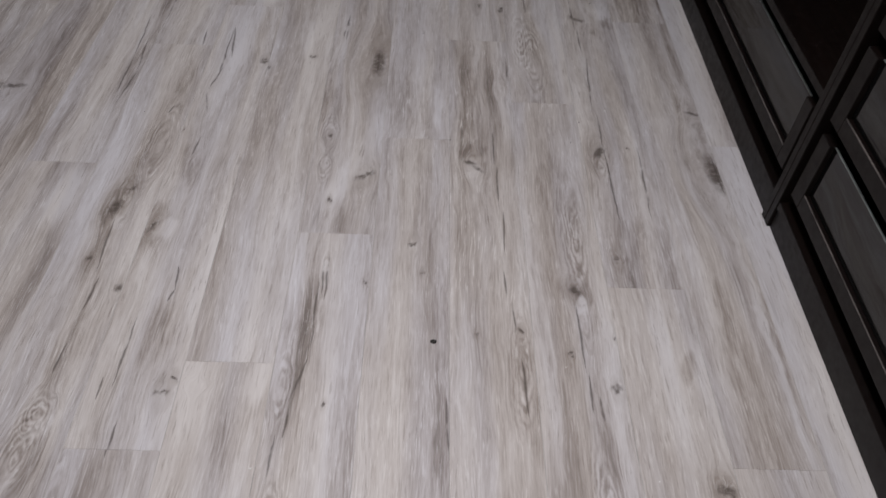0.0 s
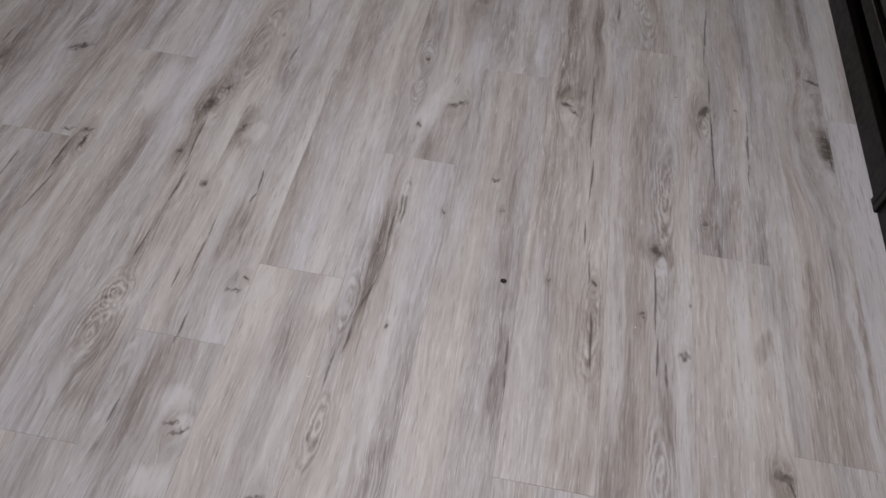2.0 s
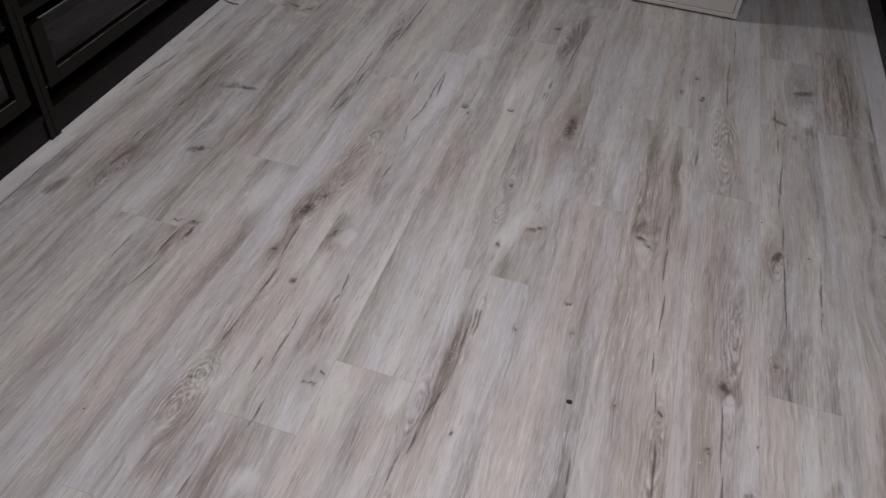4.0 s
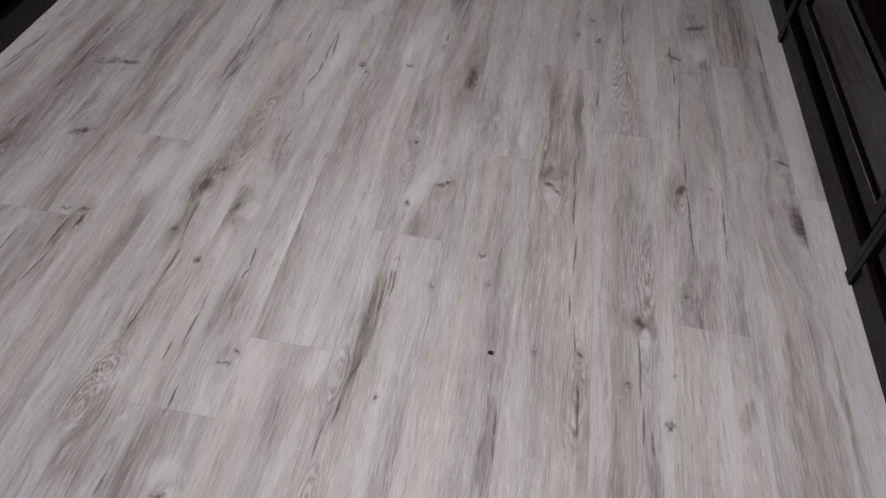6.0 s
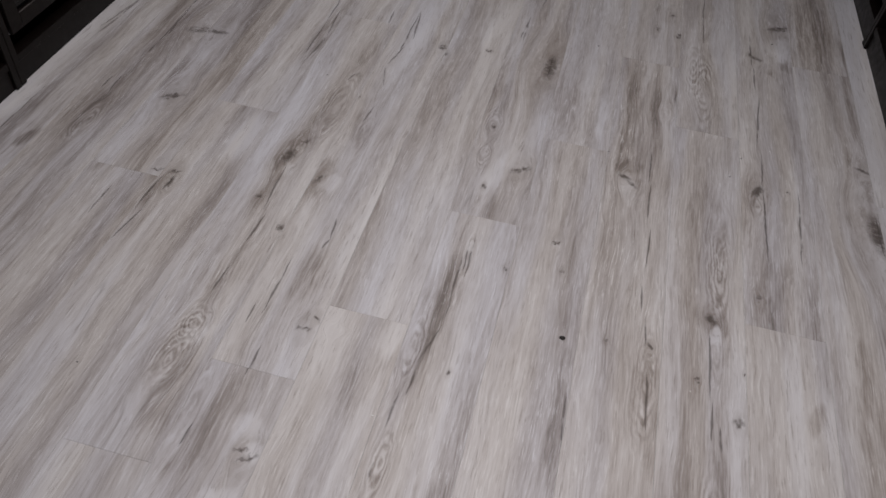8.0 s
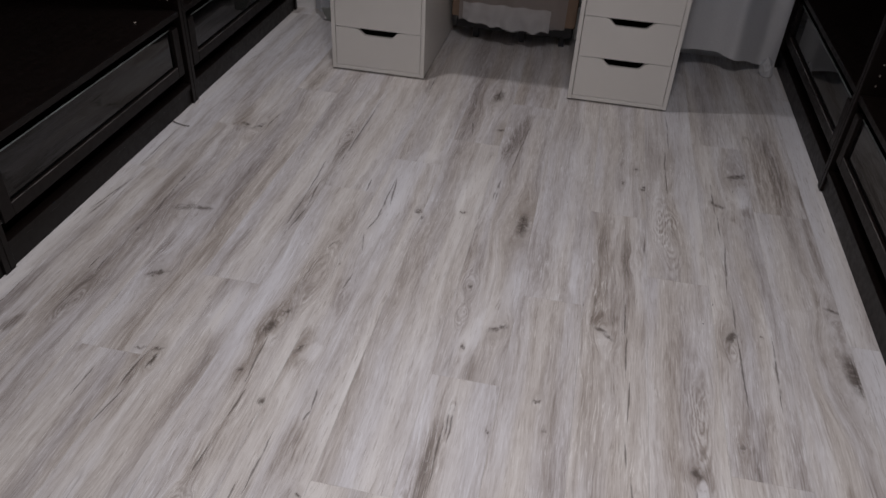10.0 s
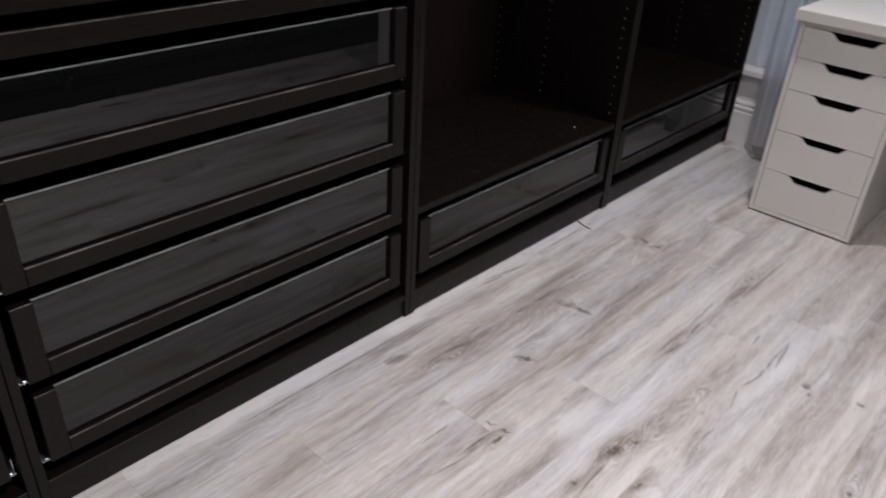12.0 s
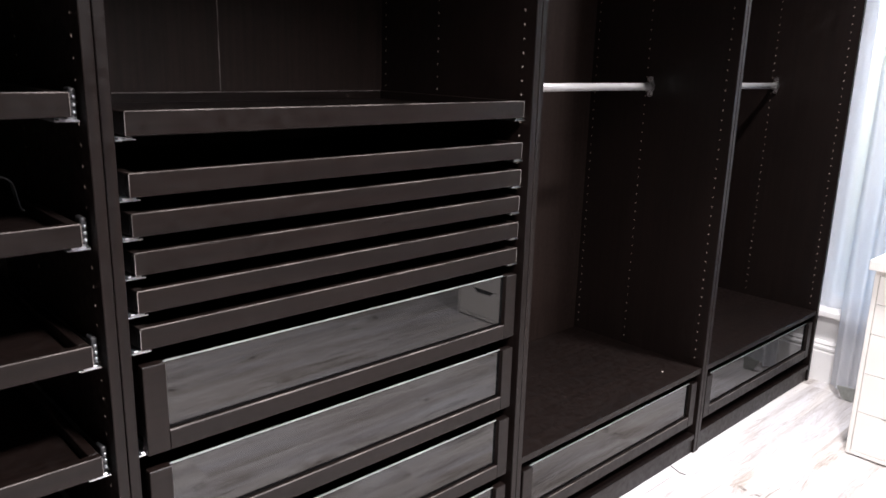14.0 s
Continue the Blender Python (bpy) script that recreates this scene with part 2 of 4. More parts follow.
MARKS[11] = dict(
    crack=[(1.873, -0.657, 0.012, -0.261), (1.766, 0.843, 0.093, -0.005), (1.772, 0.695, 0.056, -0.027), (1.775, 0.496, 0.119, 0.059), (1.777, 0.307, 0.073, 0.021), (1.778, 0.091, 0.128, -0.004), (1.855, 0.11, 0.129, 0.027)],
    knot=[(1.872, -0.647, 0.009, 0.4, -0.983), (1.861, -0.635, 0.018, 0.5, -0.165), (1.78, 0.804, 0.017, 0.5, -0.274), (1.764, 0.211, 0.026, 0.4, 1.116), (1.857, 1.0, 0.041, 0.2, 0.453), (1.754, -0.132, 0.01, 0.75, 1.2), (1.834, 0.229, 0.004, 0.75, 1.2), (1.763, 0.816, 0.008, 0.75, 1.2)],
    tone=[(1.881, -0.693, 0.012, 0.02, -0.25, 0.14), (1.859, -0.645, 0.022, 0.042, -0.25, -0.12), (1.864, 0.784, 0.022, 0.026, 0.062, -0.12), (1.735, 0.154, 0.02, 0.13, 0.068, -0.13), (1.803, -0.14, 0.12, 0.13, 0.0, -0.11), (1.848, -0.396, 0.014, 0.027, 0.204, -0.14), (1.765, 0.723, 0.03, 0.096, 0.04, -0.08), (1.827, 0.734, 0.018, 0.02, 0, -0.12), (1.767, 0.871, 0.026, 0.112, 0.03, -0.1), (1.809, -0.417, 0.032, 0.167, 0.053, 0.13), (1.877, -0.454, 0.014, 0.108, -0.077, 0.1), (1.855, 0.867, 0.018, 0.072, 0.162, 0.12), (1.882, -0.104, 0.005, 0.102, 0.032, 0.16), (1.84, 0.871, 0.026, 0.053, -0.072, 0.1)],
    eye=[(1.762, 0.155, 0.02, 0.08)],
)
MARKS[12] = dict(
    crack=[(2.034, 0.143, 0.071, -0.021)],
    knot=[(2.027, 0.375, 0.021, 0.3, -0.345), (2.029, 0.148, 0.063, 0.12, -1.523)],
    tone=[(2.022, 0.357, 0.022, 0.079, -0.208, -0.14), (2.005, 0.173, 0.034, 0.048, -0.011, -0.1), (1.962, 1.0, 0.14, 0.26, 0.0, -0.13), (2.034, -0.316, 0.006, 0.109, 0.035, -0.12), (1.953, -0.271, 0.01, 0.101, 0.033, -0.08), (2.022, -0.309, 0.008, 0.224, 0.005, 0.16), (2.032, 0.028, 0.026, 0.108, -0.081, 0.1)],
)
MARKS[13] = dict(
    tone=[(2.085, -0.45, 0.055, 1.6, 0.0, 0.13), (2.085, 0.95, 0.055, 1.6, 0.0, 0.13)],
)


def sockets(g, ins, outs):
    for name in ins:
        kind = "NodeSocketVector" if name == "Place" else "NodeSocketFloat"
        g.interface.new_socket(name, in_out="INPUT", socket_type=kind)
    for name in outs:
        g.interface.new_socket(name, in_out="OUTPUT", socket_type="NodeSocketFloat")
    return g.nodes.new("NodeGroupInput").outputs, g.nodes.new("NodeGroupOutput").inputs


def bell_group():
    """A soft lens-shaped patch along the grain, added to a running tone."""
    g = bpy.data.node_groups.new("wood_tone", "ShaderNodeTree")
    i, o = sockets(g, ("Place", "X", "Y", "Wide", "Long", "Lean", "Amount", "Tone in"), ("Tone",))
    xyz = node(g, "ShaderNodeSeparateXYZ", (i[0],))
    dy = calc(g, "SUBTRACT", xyz.outputs[1], i[2])
    dx = calc(g, "SUBTRACT", calc(g, "SUBTRACT", xyz.outputs[0], i[1]), calc(g, "MULTIPLY", dy, i[5]))
    u, v = calc(g, "DIVIDE", dx, i[3]), calc(g, "DIVIDE", dy, i[4])
    d = calc(g, "ADD", calc(g, "MULTIPLY", u, u), calc(g, "MULTIPLY", v, v))
    fall = span(g, d, 0.15, 2.2, 1.0, 0.0)
    g.links.new(calc(g, "ADD", i[7], calc(g, "MULTIPLY", fall, i[6])), o[0])
    return g


def eye_group():
    """Nested long rings of grain, and the way in which they push the straight grain aside."""
    g = bpy.data.node_groups.new("wood_eye", "ShaderNodeTree")
    i, o = sockets(g, ("Place", "X", "Y", "Wide", "Long", "Ripple", "Rings in", "Push in"), ("Rings", "Push"))
    xyz = node(g, "ShaderNodeSeparateXYZ", (i[0],))
    dx = calc(g, "SUBTRACT", xyz.outputs[0], i[1])
    u, v = calc(g, "DIVIDE", dx, i[3]), calc(g, "DIVIDE", calc(g, "SUBTRACT", xyz.outputs[1], i[2]), i[4])
    d = calc(g, "SQRT", calc(g, "ADD", calc(g, "MULTIPLY", u, u), calc(g, "MULTIPLY", v, v)))
    fall = span(g, d, 0.35, 1.25, 1.0, 0.0)
    wave = calc(g, "SINE", calc(g, "ADD", calc(g, "MULTIPLY", calc(g, "DIVIDE", i[3], 0.0011), d), i[5]))
    g.links.new(calc(g, "ADD", i[6], calc(g, "MULTIPLY", wave, fall)), o[0])
    g.links.new(calc(g, "ADD", i[7], calc(g, "MULTIPLY", calc(g, "MULTIPLY", dx, fall), -0.75)), o[1])
    return g


def knot_group():
    """A knot: a dark ragged heart turned by an angle, with a brown halo."""
    g = bpy.data.node_groups.new("wood_knot", "ShaderNodeTree")
    i, o = sockets(g, ("Place", "X", "Y", "Radius", "Ratio", "Cos", "Sin", "Dark in", "Halo in", "Push in"), ("Dark", "Halo", "Push"))
    xyz = node(g, "ShaderNodeSeparateXYZ", (i[0],))
    dx, dy = calc(g, "SUBTRACT", xyz.outputs[0], i[1]), calc(g, "SUBTRACT", xyz.outputs[1], i[2])
    u = calc(g, "DIVIDE", calc(g, "ADD", calc(g, "MULTIPLY", dx, i[5]), calc(g, "MULTIPLY", dy, i[6])), i[3])
    v = calc(g, "DIVIDE", calc(g, "SUBTRACT", calc(g, "MULTIPLY", dy, i[5]), calc(g, "MULTIPLY", dx, i[6])), calc(g, "MULTIPLY", i[3], i[4]))
    near = calc(g, "SQRT", calc(g, "ADD", calc(g, "MULTIPLY", u, u), calc(g, "MULTIPLY", v, v)))
    g.links.new(calc(g, "MAXIMUM", i[7], span(g, near, 0.3, 1.25, 1.0, 0.0)), o[0])
    p, q = calc(g, "DIVIDE", dx, i[3]), calc(g, "DIVIDE", dy, calc(g, "MULTIPLY", i[3], 2.2))
    halo = span(g, calc(g, "ADD", calc(g, "MULTIPLY", p, p), calc(g, "MULTIPLY", q, q)), 0.1, 2.6, 1.0, 0.0)
    g.links.new(calc(g, "MAXIMUM", i[8], halo), o[1])
    g.links.new(calc(g, "ADD", i[9], calc(g, "MULTIPLY", calc(g, "MULTIPLY", dx, halo), -0.6)), o[2])
    return g


def crack_group():
    g = bpy.data.node_groups.new("wood_crack", "ShaderNodeTree")
    i, o = sockets(g, ("X", "Y", "Centre x", "Centre y", "Half", "Lean", "Dark in"), ("Dark",))
    dy = calc(g, "SUBTRACT", i[1], i[3])
    dx = calc(g, "ABSOLUTE", calc(g, "SUBTRACT", calc(g, "SUBTRACT", i[0], i[2]), calc(g, "MULTIPLY", dy, i[5])))
    along = calc(g, "DIVIDE", dy, i[4])
    width = calc(g, "MULTIPLY", calc(g, "SUBTRACT", 1.0, calc(g, "MULTIPLY", along, along), clamp=True), 0.0036)
    dark = calc(g, "SUBTRACT", 1.0, calc(g, "DIVIDE", dx, calc(g, "ADD", width, 0.00001)), clamp=True)
    g.links.new(calc(g, "MAXIMUM", i[6], dark), o[0])
    return g


BELL, EYE, KNOT, CRACK = bell_group(), eye_group(), knot_group(), crack_group()


def chain(nt, group, values):
    """One more group node of a chain; the values go to its inputs in order."""
    k = node(nt, "ShaderNodeGroup", node_tree=group)
    for key, value in enumerate(values):
        if isinstance(value, bpy.types.NodeSocket):
            nt.links.new(value, k.inputs[key])
        else:
            k.inputs[key].default_value = value
    return k.outputs


def floor_material(crack=(), knot=(), tone=(), eye=()):
    """Grey-washed oak print for one board, with that board's own knots, rings, cracks and washed patches."""
    m, nt, bsdf = material("pale_oak_board")
    place = node(nt, "ShaderNodeNewGeometry").outputs["Position"]
    dice = node(nt, "ShaderNodeObjectInfo").outputs["Random"]
    seed = calc(nt, "MULTIPLY", dice, 40.0)
    xyz = node(nt, "ShaderNodeSeparateXYZ", (place,))
    x, y = xyz.outputs[0], xyz.outputs[1]

    def spread(sx, sy, w=0.0, detail=2.0, rough=0.55):
        return noise_at(nt, node(nt, "ShaderNodeVectorMath", (place, (sx, sy, 1)), operation="MULTIPLY").outputs[0], calc(nt, "ADD", seed, w), 1.0, detail, rough)

    def moved(amount_x, amount_y, noise_value):
        off = calc(nt, "SUBTRACT", noise_value, 0.5)
        return node(nt, "ShaderNodeCombineXYZ", (calc(nt, "ADD", x, calc(nt, "MULTIPLY", off, amount_x)), calc(nt, "ADD", y, calc(nt, "MULTIPLY", off, amount_y)), 0.0)).outputs[0]

    slow, small, jag = spread(5.0, 2.2), spread(30.0, 12.0, 1.0), spread(110.0, 60.0, 2.0, 3.0)
    soft_place = moved(0.030, 0.10, small)
    ring_place = moved(0.030, 0.12, calc(nt, "ADD", calc(nt, "MULTIPLY", small, 0.65), calc(nt, "MULTIPLY", spread(12.0, 5.0, 43.0), 0.35)))
    knot_place = moved(0.020, -0.026, jag)
    marks, rings, push, dark, halo, split = 0.0, 0.0, 0.0, 0.0, 0.0, 0.0
    for cx, cy, wide, long, lean, amount in tone:
        marks = chain(nt, BELL, (soft_place, cx, cy, wide, long, lean, amount, marks))[0]
    ripple = calc(nt, "MULTIPLY", jag, 7.0)
    for cx, cy, wide, long in eye:
        rings, push = chain(nt, EYE, (ring_place, cx, cy, wide, long, ripple, rings, push))
    for cx, cy, radius, ratio, angle in knot:
        dark, halo, push = chain(nt, KNOT, (knot_place, cx, cy, radius * 1.15, max(ratio, 0.3), math.cos(angle), math.sin(angle), dark, halo, push))
    wavy = calc(nt, "ADD", x, calc(nt, "ADD", calc(nt, "MULTIPLY", calc(nt, "SUBTRACT", small, 0.5), 0.010), calc(nt, "MULTIPLY", calc(nt, "SUBTRACT", jag, 0.5), 0.004)))
    for cx, cy, half, lean in crack:
        split = chain(nt, CRACK, (wavy, y, cx, cy, half, lean, split))[0]
    gx = calc(nt, "ADD", calc(nt, "ADD", x, push), calc(nt, "ADD", calc(nt, "MULTIPLY", calc(nt, "SUBTRACT", slow, 0.5), 0.05), calc(nt, "MULTIPLY", small, 0.006)))

    def along(sx, sy, w=0.0, detail=3.0, rough=0.55):
        at = node(nt, "ShaderNodeCombineXYZ", (calc(nt, "MULTIPLY", gx, sx), calc(nt, "MULTIPLY", y, sy), 0.0)).outputs[0]
        return noise_at(nt, at, calc(nt, "ADD", seed, w), 1.0, detail, rough)

    def swing(value, amount):
        return calc(nt, "MULTIPLY", calc(nt, "SUBTRACT", value, 0.5), amount)

    broad, streak, fine = along(12.0, 0.8, 0.0, 3.0, 0.5), along(40.0, 2.3, 3.0, 4.0, 0.6), along(260.0, 14.0, 5.0, 4.0, 0.72)
    cloud = along(10.0, 4.0, 7.0, 4.0, 0.6)
    sum_a = calc(nt, "ADD", swing(broad, 0.60), swing(streak, 0.42))
    sum_b = calc(nt, "ADD", swing(fine, 0.58), swing(cloud, 0.24))
    board = span(nt, dice, 0.0, 1.0, -0.025, 0.025, "LINEAR")
    grainy = calc(nt, "MULTIPLY", marks, span(nt, calc(nt, "ADD", streak, swing(fine, 0.8)), 0.32, 0.68, 1.35, 0.6))
    level = calc(nt, "ADD", calc(nt, "ADD", sum_a, sum_b), calc(nt, "ADD", calc(nt, "ADD", grainy, board), 0.5))
    level = calc(nt, "ADD", level, calc(nt, "MULTIPLY", rings, span(nt, spread(16.0, 7.0, 41.0), 0.36, 0.66, 0.0, 0.14)))
    bands = span(nt, along(20.0, 0.9, 35.0, 2.5, 0.6), 0.56, 0.61)
    wash = span(nt, along(22.0, 1.1, 39.0, 2.5, 0.6), 0.56, 0.61)
    level = calc(nt, "ADD", level, calc(nt, "SUBTRACT", calc(nt, "MULTIPLY", wash, 0.075), calc(nt, "MULTIPLY", bands, 0.07)))
    ramp = node(nt, "ShaderNodeValToRGB", (level,))
    stops = ramp.color_ramp.elements
    stops[0].position, stops[0].color = 0.16, (0.200, 0.172, 0.155, 1)
    stops[1].position, stops[1].color = 0.86, (0.80, 0.79, 0.80, 1)
    for at, shade in ((0.34, (0.385, 0.346, 0.326)), (0.48, (0.535, 0.502, 0.490)), (0.62, (0.645, 0.622, 0.620))):
        stops.new(at).color = (*shade, 1)
    colour = ramp.outputs[0]
    # lime in the pores: pale hairs, and darker pores between them
    hairs = span(nt, along(330.0, 22.0, 21.0, 3.0, 0.65), 0.54, 0.64)
    colour = blend(nt, calc(nt, "MULTIPLY", hairs, span(nt, cloud, 0.35, 0.65, 0.14, 0.62)), colour, (0.78, 0.77, 0.775))
    pores = span(nt, along(300.0, 19.0, 27.0, 3.0, 0.65), 0.55, 0.65)
    colour = blend(nt, calc(nt, "MULTIPLY", pores, span(nt, streak, 0.35, 0.65, 0.56, 0.17)), colour, (0.27, 0.230, 0.208))
    # short flecks across the grain, as in quarter-sawn oak
    fleck = calc(nt, "MULTIPLY", span(nt, spread(60.0, 48.0, 31.0, 3.0, 0.65), 0.60, 0.68), span(nt, spread(7.0, 2.5, 33.0), 0.52, 0.66))
    colour = blend(nt, calc(nt, "MULTIPLY", fleck, 0.30), colour, (0.66, 0.645, 0.63))
    # long dark veins
    veins = along(24.0, 1.1, 11.0, 2.0)
    vein = calc(nt, "MULTIPLY", span(nt, calc(nt, "ABSOLUTE", calc(nt, "SUBTRACT", veins, 0.5)), 0.0, 0.014, 1.0, 0.0), span(nt, along(12.0, 3.0, 15.0, 2.0), 0.54, 0.68))
    colour = blend(nt, calc(nt, "MULTIPLY", vein, 0.42), colour, (0.19, 0.158, 0.138))
    if knot:
        colour = blend(nt, calc(nt, "MULTIPLY", halo, span(nt, small, 0.3, 0.7, 0.04, 0.34)), colour, (0.25, 0.208, 0.18))
        ragged = calc(nt, "MULTIPLY", dark, span(nt, along(150.0, 70.0, 9.0, 3.0, 0.7), 0.34, 0.58, 0.25, 1.0))
        colour = blend(nt, calc(nt, "MULTIPLY", ragged, 0.86), colour, (0.085, 0.068, 0.058))
    if crack:
        broken = calc(nt, "MULTIPLY", split, span(nt, along(10.0, 22.0, 13.0, 2.0), 0.32, 0.50, 0.2, 1.0))
        colour = blend(nt, calc(nt, "MULTIPLY", broken, 0.85), colour, (0.075, 0.060, 0.052))
    cool = span(nt, along(11.0, 1.0, 29.0, 2.0), 0.36, 0.64)
    tint = blend(nt, cool, (1.012, 1.0, 0.962), (0.985, 1.0, 1.030))
    colour = node(nt, "ShaderNodeVectorMath", (colour, tint), operation="MULTIPLY").outputs[0]
    rough = span(nt, fine, 0.3, 0.7, 0.40, 0.55, "LINEAR")
    height = calc(nt, "SUBTRACT", calc(nt, "MULTIPLY", fine, 0.6), calc(nt, "ADD", calc(nt, "MULTIPLY", pores, 0.5), split))
    setp(nt, bsdf, colour=colour, rough=rough, normal=bump(nt, height, 0.25, 0.0008), spec=0.4)
    return m


def foil_material(name, dark, light, axis, rough=0.42):
    """Black-brown wood foil, with the grain along one axis of the object."""
    m, nt, bsdf = material(name)
    place = node(nt, "ShaderNodeTexCoord").outputs["Object"]
    seed = calc(nt, "MULTIPLY", node(nt, "ShaderNodeObjectInfo").outputs["Random"], 20.0)
    scale = [90.0, 90.0, 90.0]
    scale[axis] = 2.5
    grain = noise_at(nt, node(nt, "ShaderNodeVectorMath", (place, tuple(scale)), operation="MULTIPLY").outputs[0], seed, 1.0, 4.0, 0.65)
    cloud = noise_at(nt, place, seed, 3.0, 3.0)
    tone = calc(nt, "ADD", calc(nt, "MULTIPLY", grain, 0.75), calc(nt, "MULTIPLY", cloud, 0.25))
    colour = blend(nt, span(nt, tone, 0.34, 0.68), dark, light)
    dust = noise_at(nt, place, seed, 60.0, 2.0)
    setp(nt, bsdf, colour=colour, rough=span(nt, dust, 0.3, 0.7, rough - 0.06, rough + 0.1, "LINEAR"),
         normal=bump(nt, grain, 0.18, 0.0005), spec=0.25)
    return m


def plain_material(name, colour, rough, metal=0.0, vary=0.06, scale=12.0, bump_by=0.0, spec=0.5):
    m, nt, bsdf = material(name)
    place = node(nt, "ShaderNodeTexCoord").outputs["Object"]
    cloud = noise_at(nt, place, 0.0, scale, 4.0)
    grain = noise_at(nt, place, 2.0, scale * 14, 3.0)
    low, high = [tuple(c * k for c in colour) for k in (1 - vary, 1 + vary)]
    setp(nt, bsdf, colour=blend(nt, span(nt, cloud, 0.3, 0.7), low, high), rough=span(nt, grain, 0.3, 0.7, rough - 0.05, rough + 0.07, "LINEAR"), metal=metal, spec=spec)
    if bump_by:
        setp(nt, bsdf, normal=bump(nt, grain, bump_by, 0.0006))
    return m


def glass_material(name, tint, rough=0.02, clear=1.0, ior=1.52):
    m, nt, bsdf = material(name)
    place = node(nt, "ShaderNodeTexCoord").outputs["Object"]
    smear = noise_at(nt, place, 0.0, 7.0, 4.0)
    setp(nt, bsdf, colour=tint, rough=span(nt, smear, 0.4, 0.75, rough, rough + 0.008, "LINEAR"), trans=clear, ior=ior)
    return m


def sheer_material(name, colour, clear, through_light=0.45):
    m, nt, bsdf = material(name)
    place = node(nt, "ShaderNodeTexCoord").outputs["Object"]
    weave = noise_at(nt, place, 0.0, 260.0, 2.0)
    tint = blend(nt, span(nt, weave, 0.3, 0.7), tuple(c * 0.92 for c in colour), colour)
    solid = node(nt, "ShaderNodeBsdfDiffuse", {"Color": tint}).outputs[0]
    lit = node(nt, "ShaderNodeBsdfTranslucent", {"Color": tint}).outputs[0]
    cloth = node(nt, "ShaderNodeMixShader", (through_light, solid, lit)).outputs[0]
    empty = node(nt, "ShaderNodeBsdfTransparent").outputs[0]
    out = node(nt, "ShaderNodeMixShader", (clear, cloth, empty)).outputs[0]
    nt.links.new(out, nt.nodes["Material Output"].inputs["Surface"])
    nt.nodes.remove(bsdf)
    return m


M_FLOOR = floor_material()
M_FOIL_Y = foil_material("black_brown_foil_level", (0.0036, 0.0020, 0.0016), (0.0070, 0.0039, 0.0031), 1)
M_FOIL_Z = foil_material("black_brown_foil_upright", (0.0036, 0.0020, 0.0016), (0.0070, 0.0039, 0.0031), 2)
# Back panels: browner foil, also lightened to make up for missing lamp light.
M_FOIL_BACK = foil_material("brown_back_foil_lightened", (0.0088, 0.0052, 0.0041), (0.0172, 0.0102, 0.0082), 2, 0.5)
# Pale colour holds the edge highlights as well as wear; also on joint strips.
M_EDGE = plain_material("worn_edge_with_highlight", (0.15, 0.135, 0.128), 0.2, vary=0.7, scale=9)
M_GLASS = glass_material("smoked_drawer_glass", (0.006, 0.006, 0.0062), 0.008, 0.3, 1.57)
M_RIM = plain_material("ground_glass_edge", (0.27, 0.30, 0.29), 0.3, vary=0.3, scale=12)
M_PANE = glass_material("window_glass", (0.95, 0.97, 0.97))
M_STEEL = plain_material("zinc_plated_steel", (0.66, 0.66, 0.66), 0.26, metal=1.0, vary=0.1, scale=40)
M_ROD = plain_material("grey_lacquered_rod", (0.52, 0.51, 0.51), 0.34, metal=0.35, vary=0.05, scale=20)
M_PLASTIC = plain_material("black_plastic", (0.025, 0.025, 0.027), 0.35, vary=0.1)
M_HOLE = plain_material("pale_peg_hole", (0.36, 0.315, 0.275), 0.6, vary=0.2, scale=50)
M_WHITE = plain_material("white_lacquered_board", (0.74, 0.715, 0.68), 0.38, vary=0.02, scale=5, bump_by=0.02)
M_WHITE_EDGE = plain_material("white_board_edge", (0.80, 0.79, 0.77), 0.3, vary=0.02)
M_GAP = plain_material("cavity_shade", (0.015, 0.014, 0.013), 0.8, vary=0.1)
M_WALL = plain_material("white_wall_paint", (0.76, 0.75, 0.74), 0.6, vary=0.02, scale=3, bump_by=0.12)
M_CEILING = plain_material("white_ceiling_paint", (0.80, 0.79, 0.78), 0.7, vary=0.02, scale=3, bump_by=0.1)
M_TRIM = plain_material("white_gloss_trim", (0.80, 0.79, 0.78), 0.3, vary=0.02, scale=6)
M_CURTAIN = sheer_material("pale_blue_voile", (0.84, 0.87, 0.93), 0.32)
M_HEM = sheer_material("white_plastic_hem", (0.80, 0.79, 0.80), 0.12)
M_PLASTIC_SHEET = sheer_material("milky_plastic_sheet", (0.62, 0.59, 0.58), 0.42)
M_DRAPE = sheer_material("grey_white_drape", (0.74, 0.74, 0.76), 0.03, 0.12)
M_HEM_CORNER = plain_material("grey_green_cloth", (0.30, 0.31, 0.29), 0.8, vary=0.15, scale=40, bump_by=0.2)
M_CARD = plain_material("brown_cardboard", (0.25, 0.17, 0.12), 0.75, vary=0.12, scale=9, bump_by=0.15)
M_BOARD_EDGE = plain_material("pale_board_edge", (0.56, 0.54, 0.525), 0.5, vary=0.3, scale=14)
M_SLAB = plain_material("grey_subfloor", (0.25, 0.24, 0.23), 0.8, vary=0.1, bump_by=0.2)
M_CRUMB = plain_material("dark_crumb", (0.02, 0.018, 0.016), 0.7)
M_SPECK = plain_material("white_speck", (0.8, 0.8, 0.78), 0.6)
M_RIVET = plain_material("dull_steel_rivet", (0.66, 0.68, 0.71), 0.33, metal=1.0, vary=0.1)
M_DULL = plain_material("dull_grey_metal", (0.17, 0.17, 0.18), 0.5, metal=0.6, vary=0.15, scale=30)
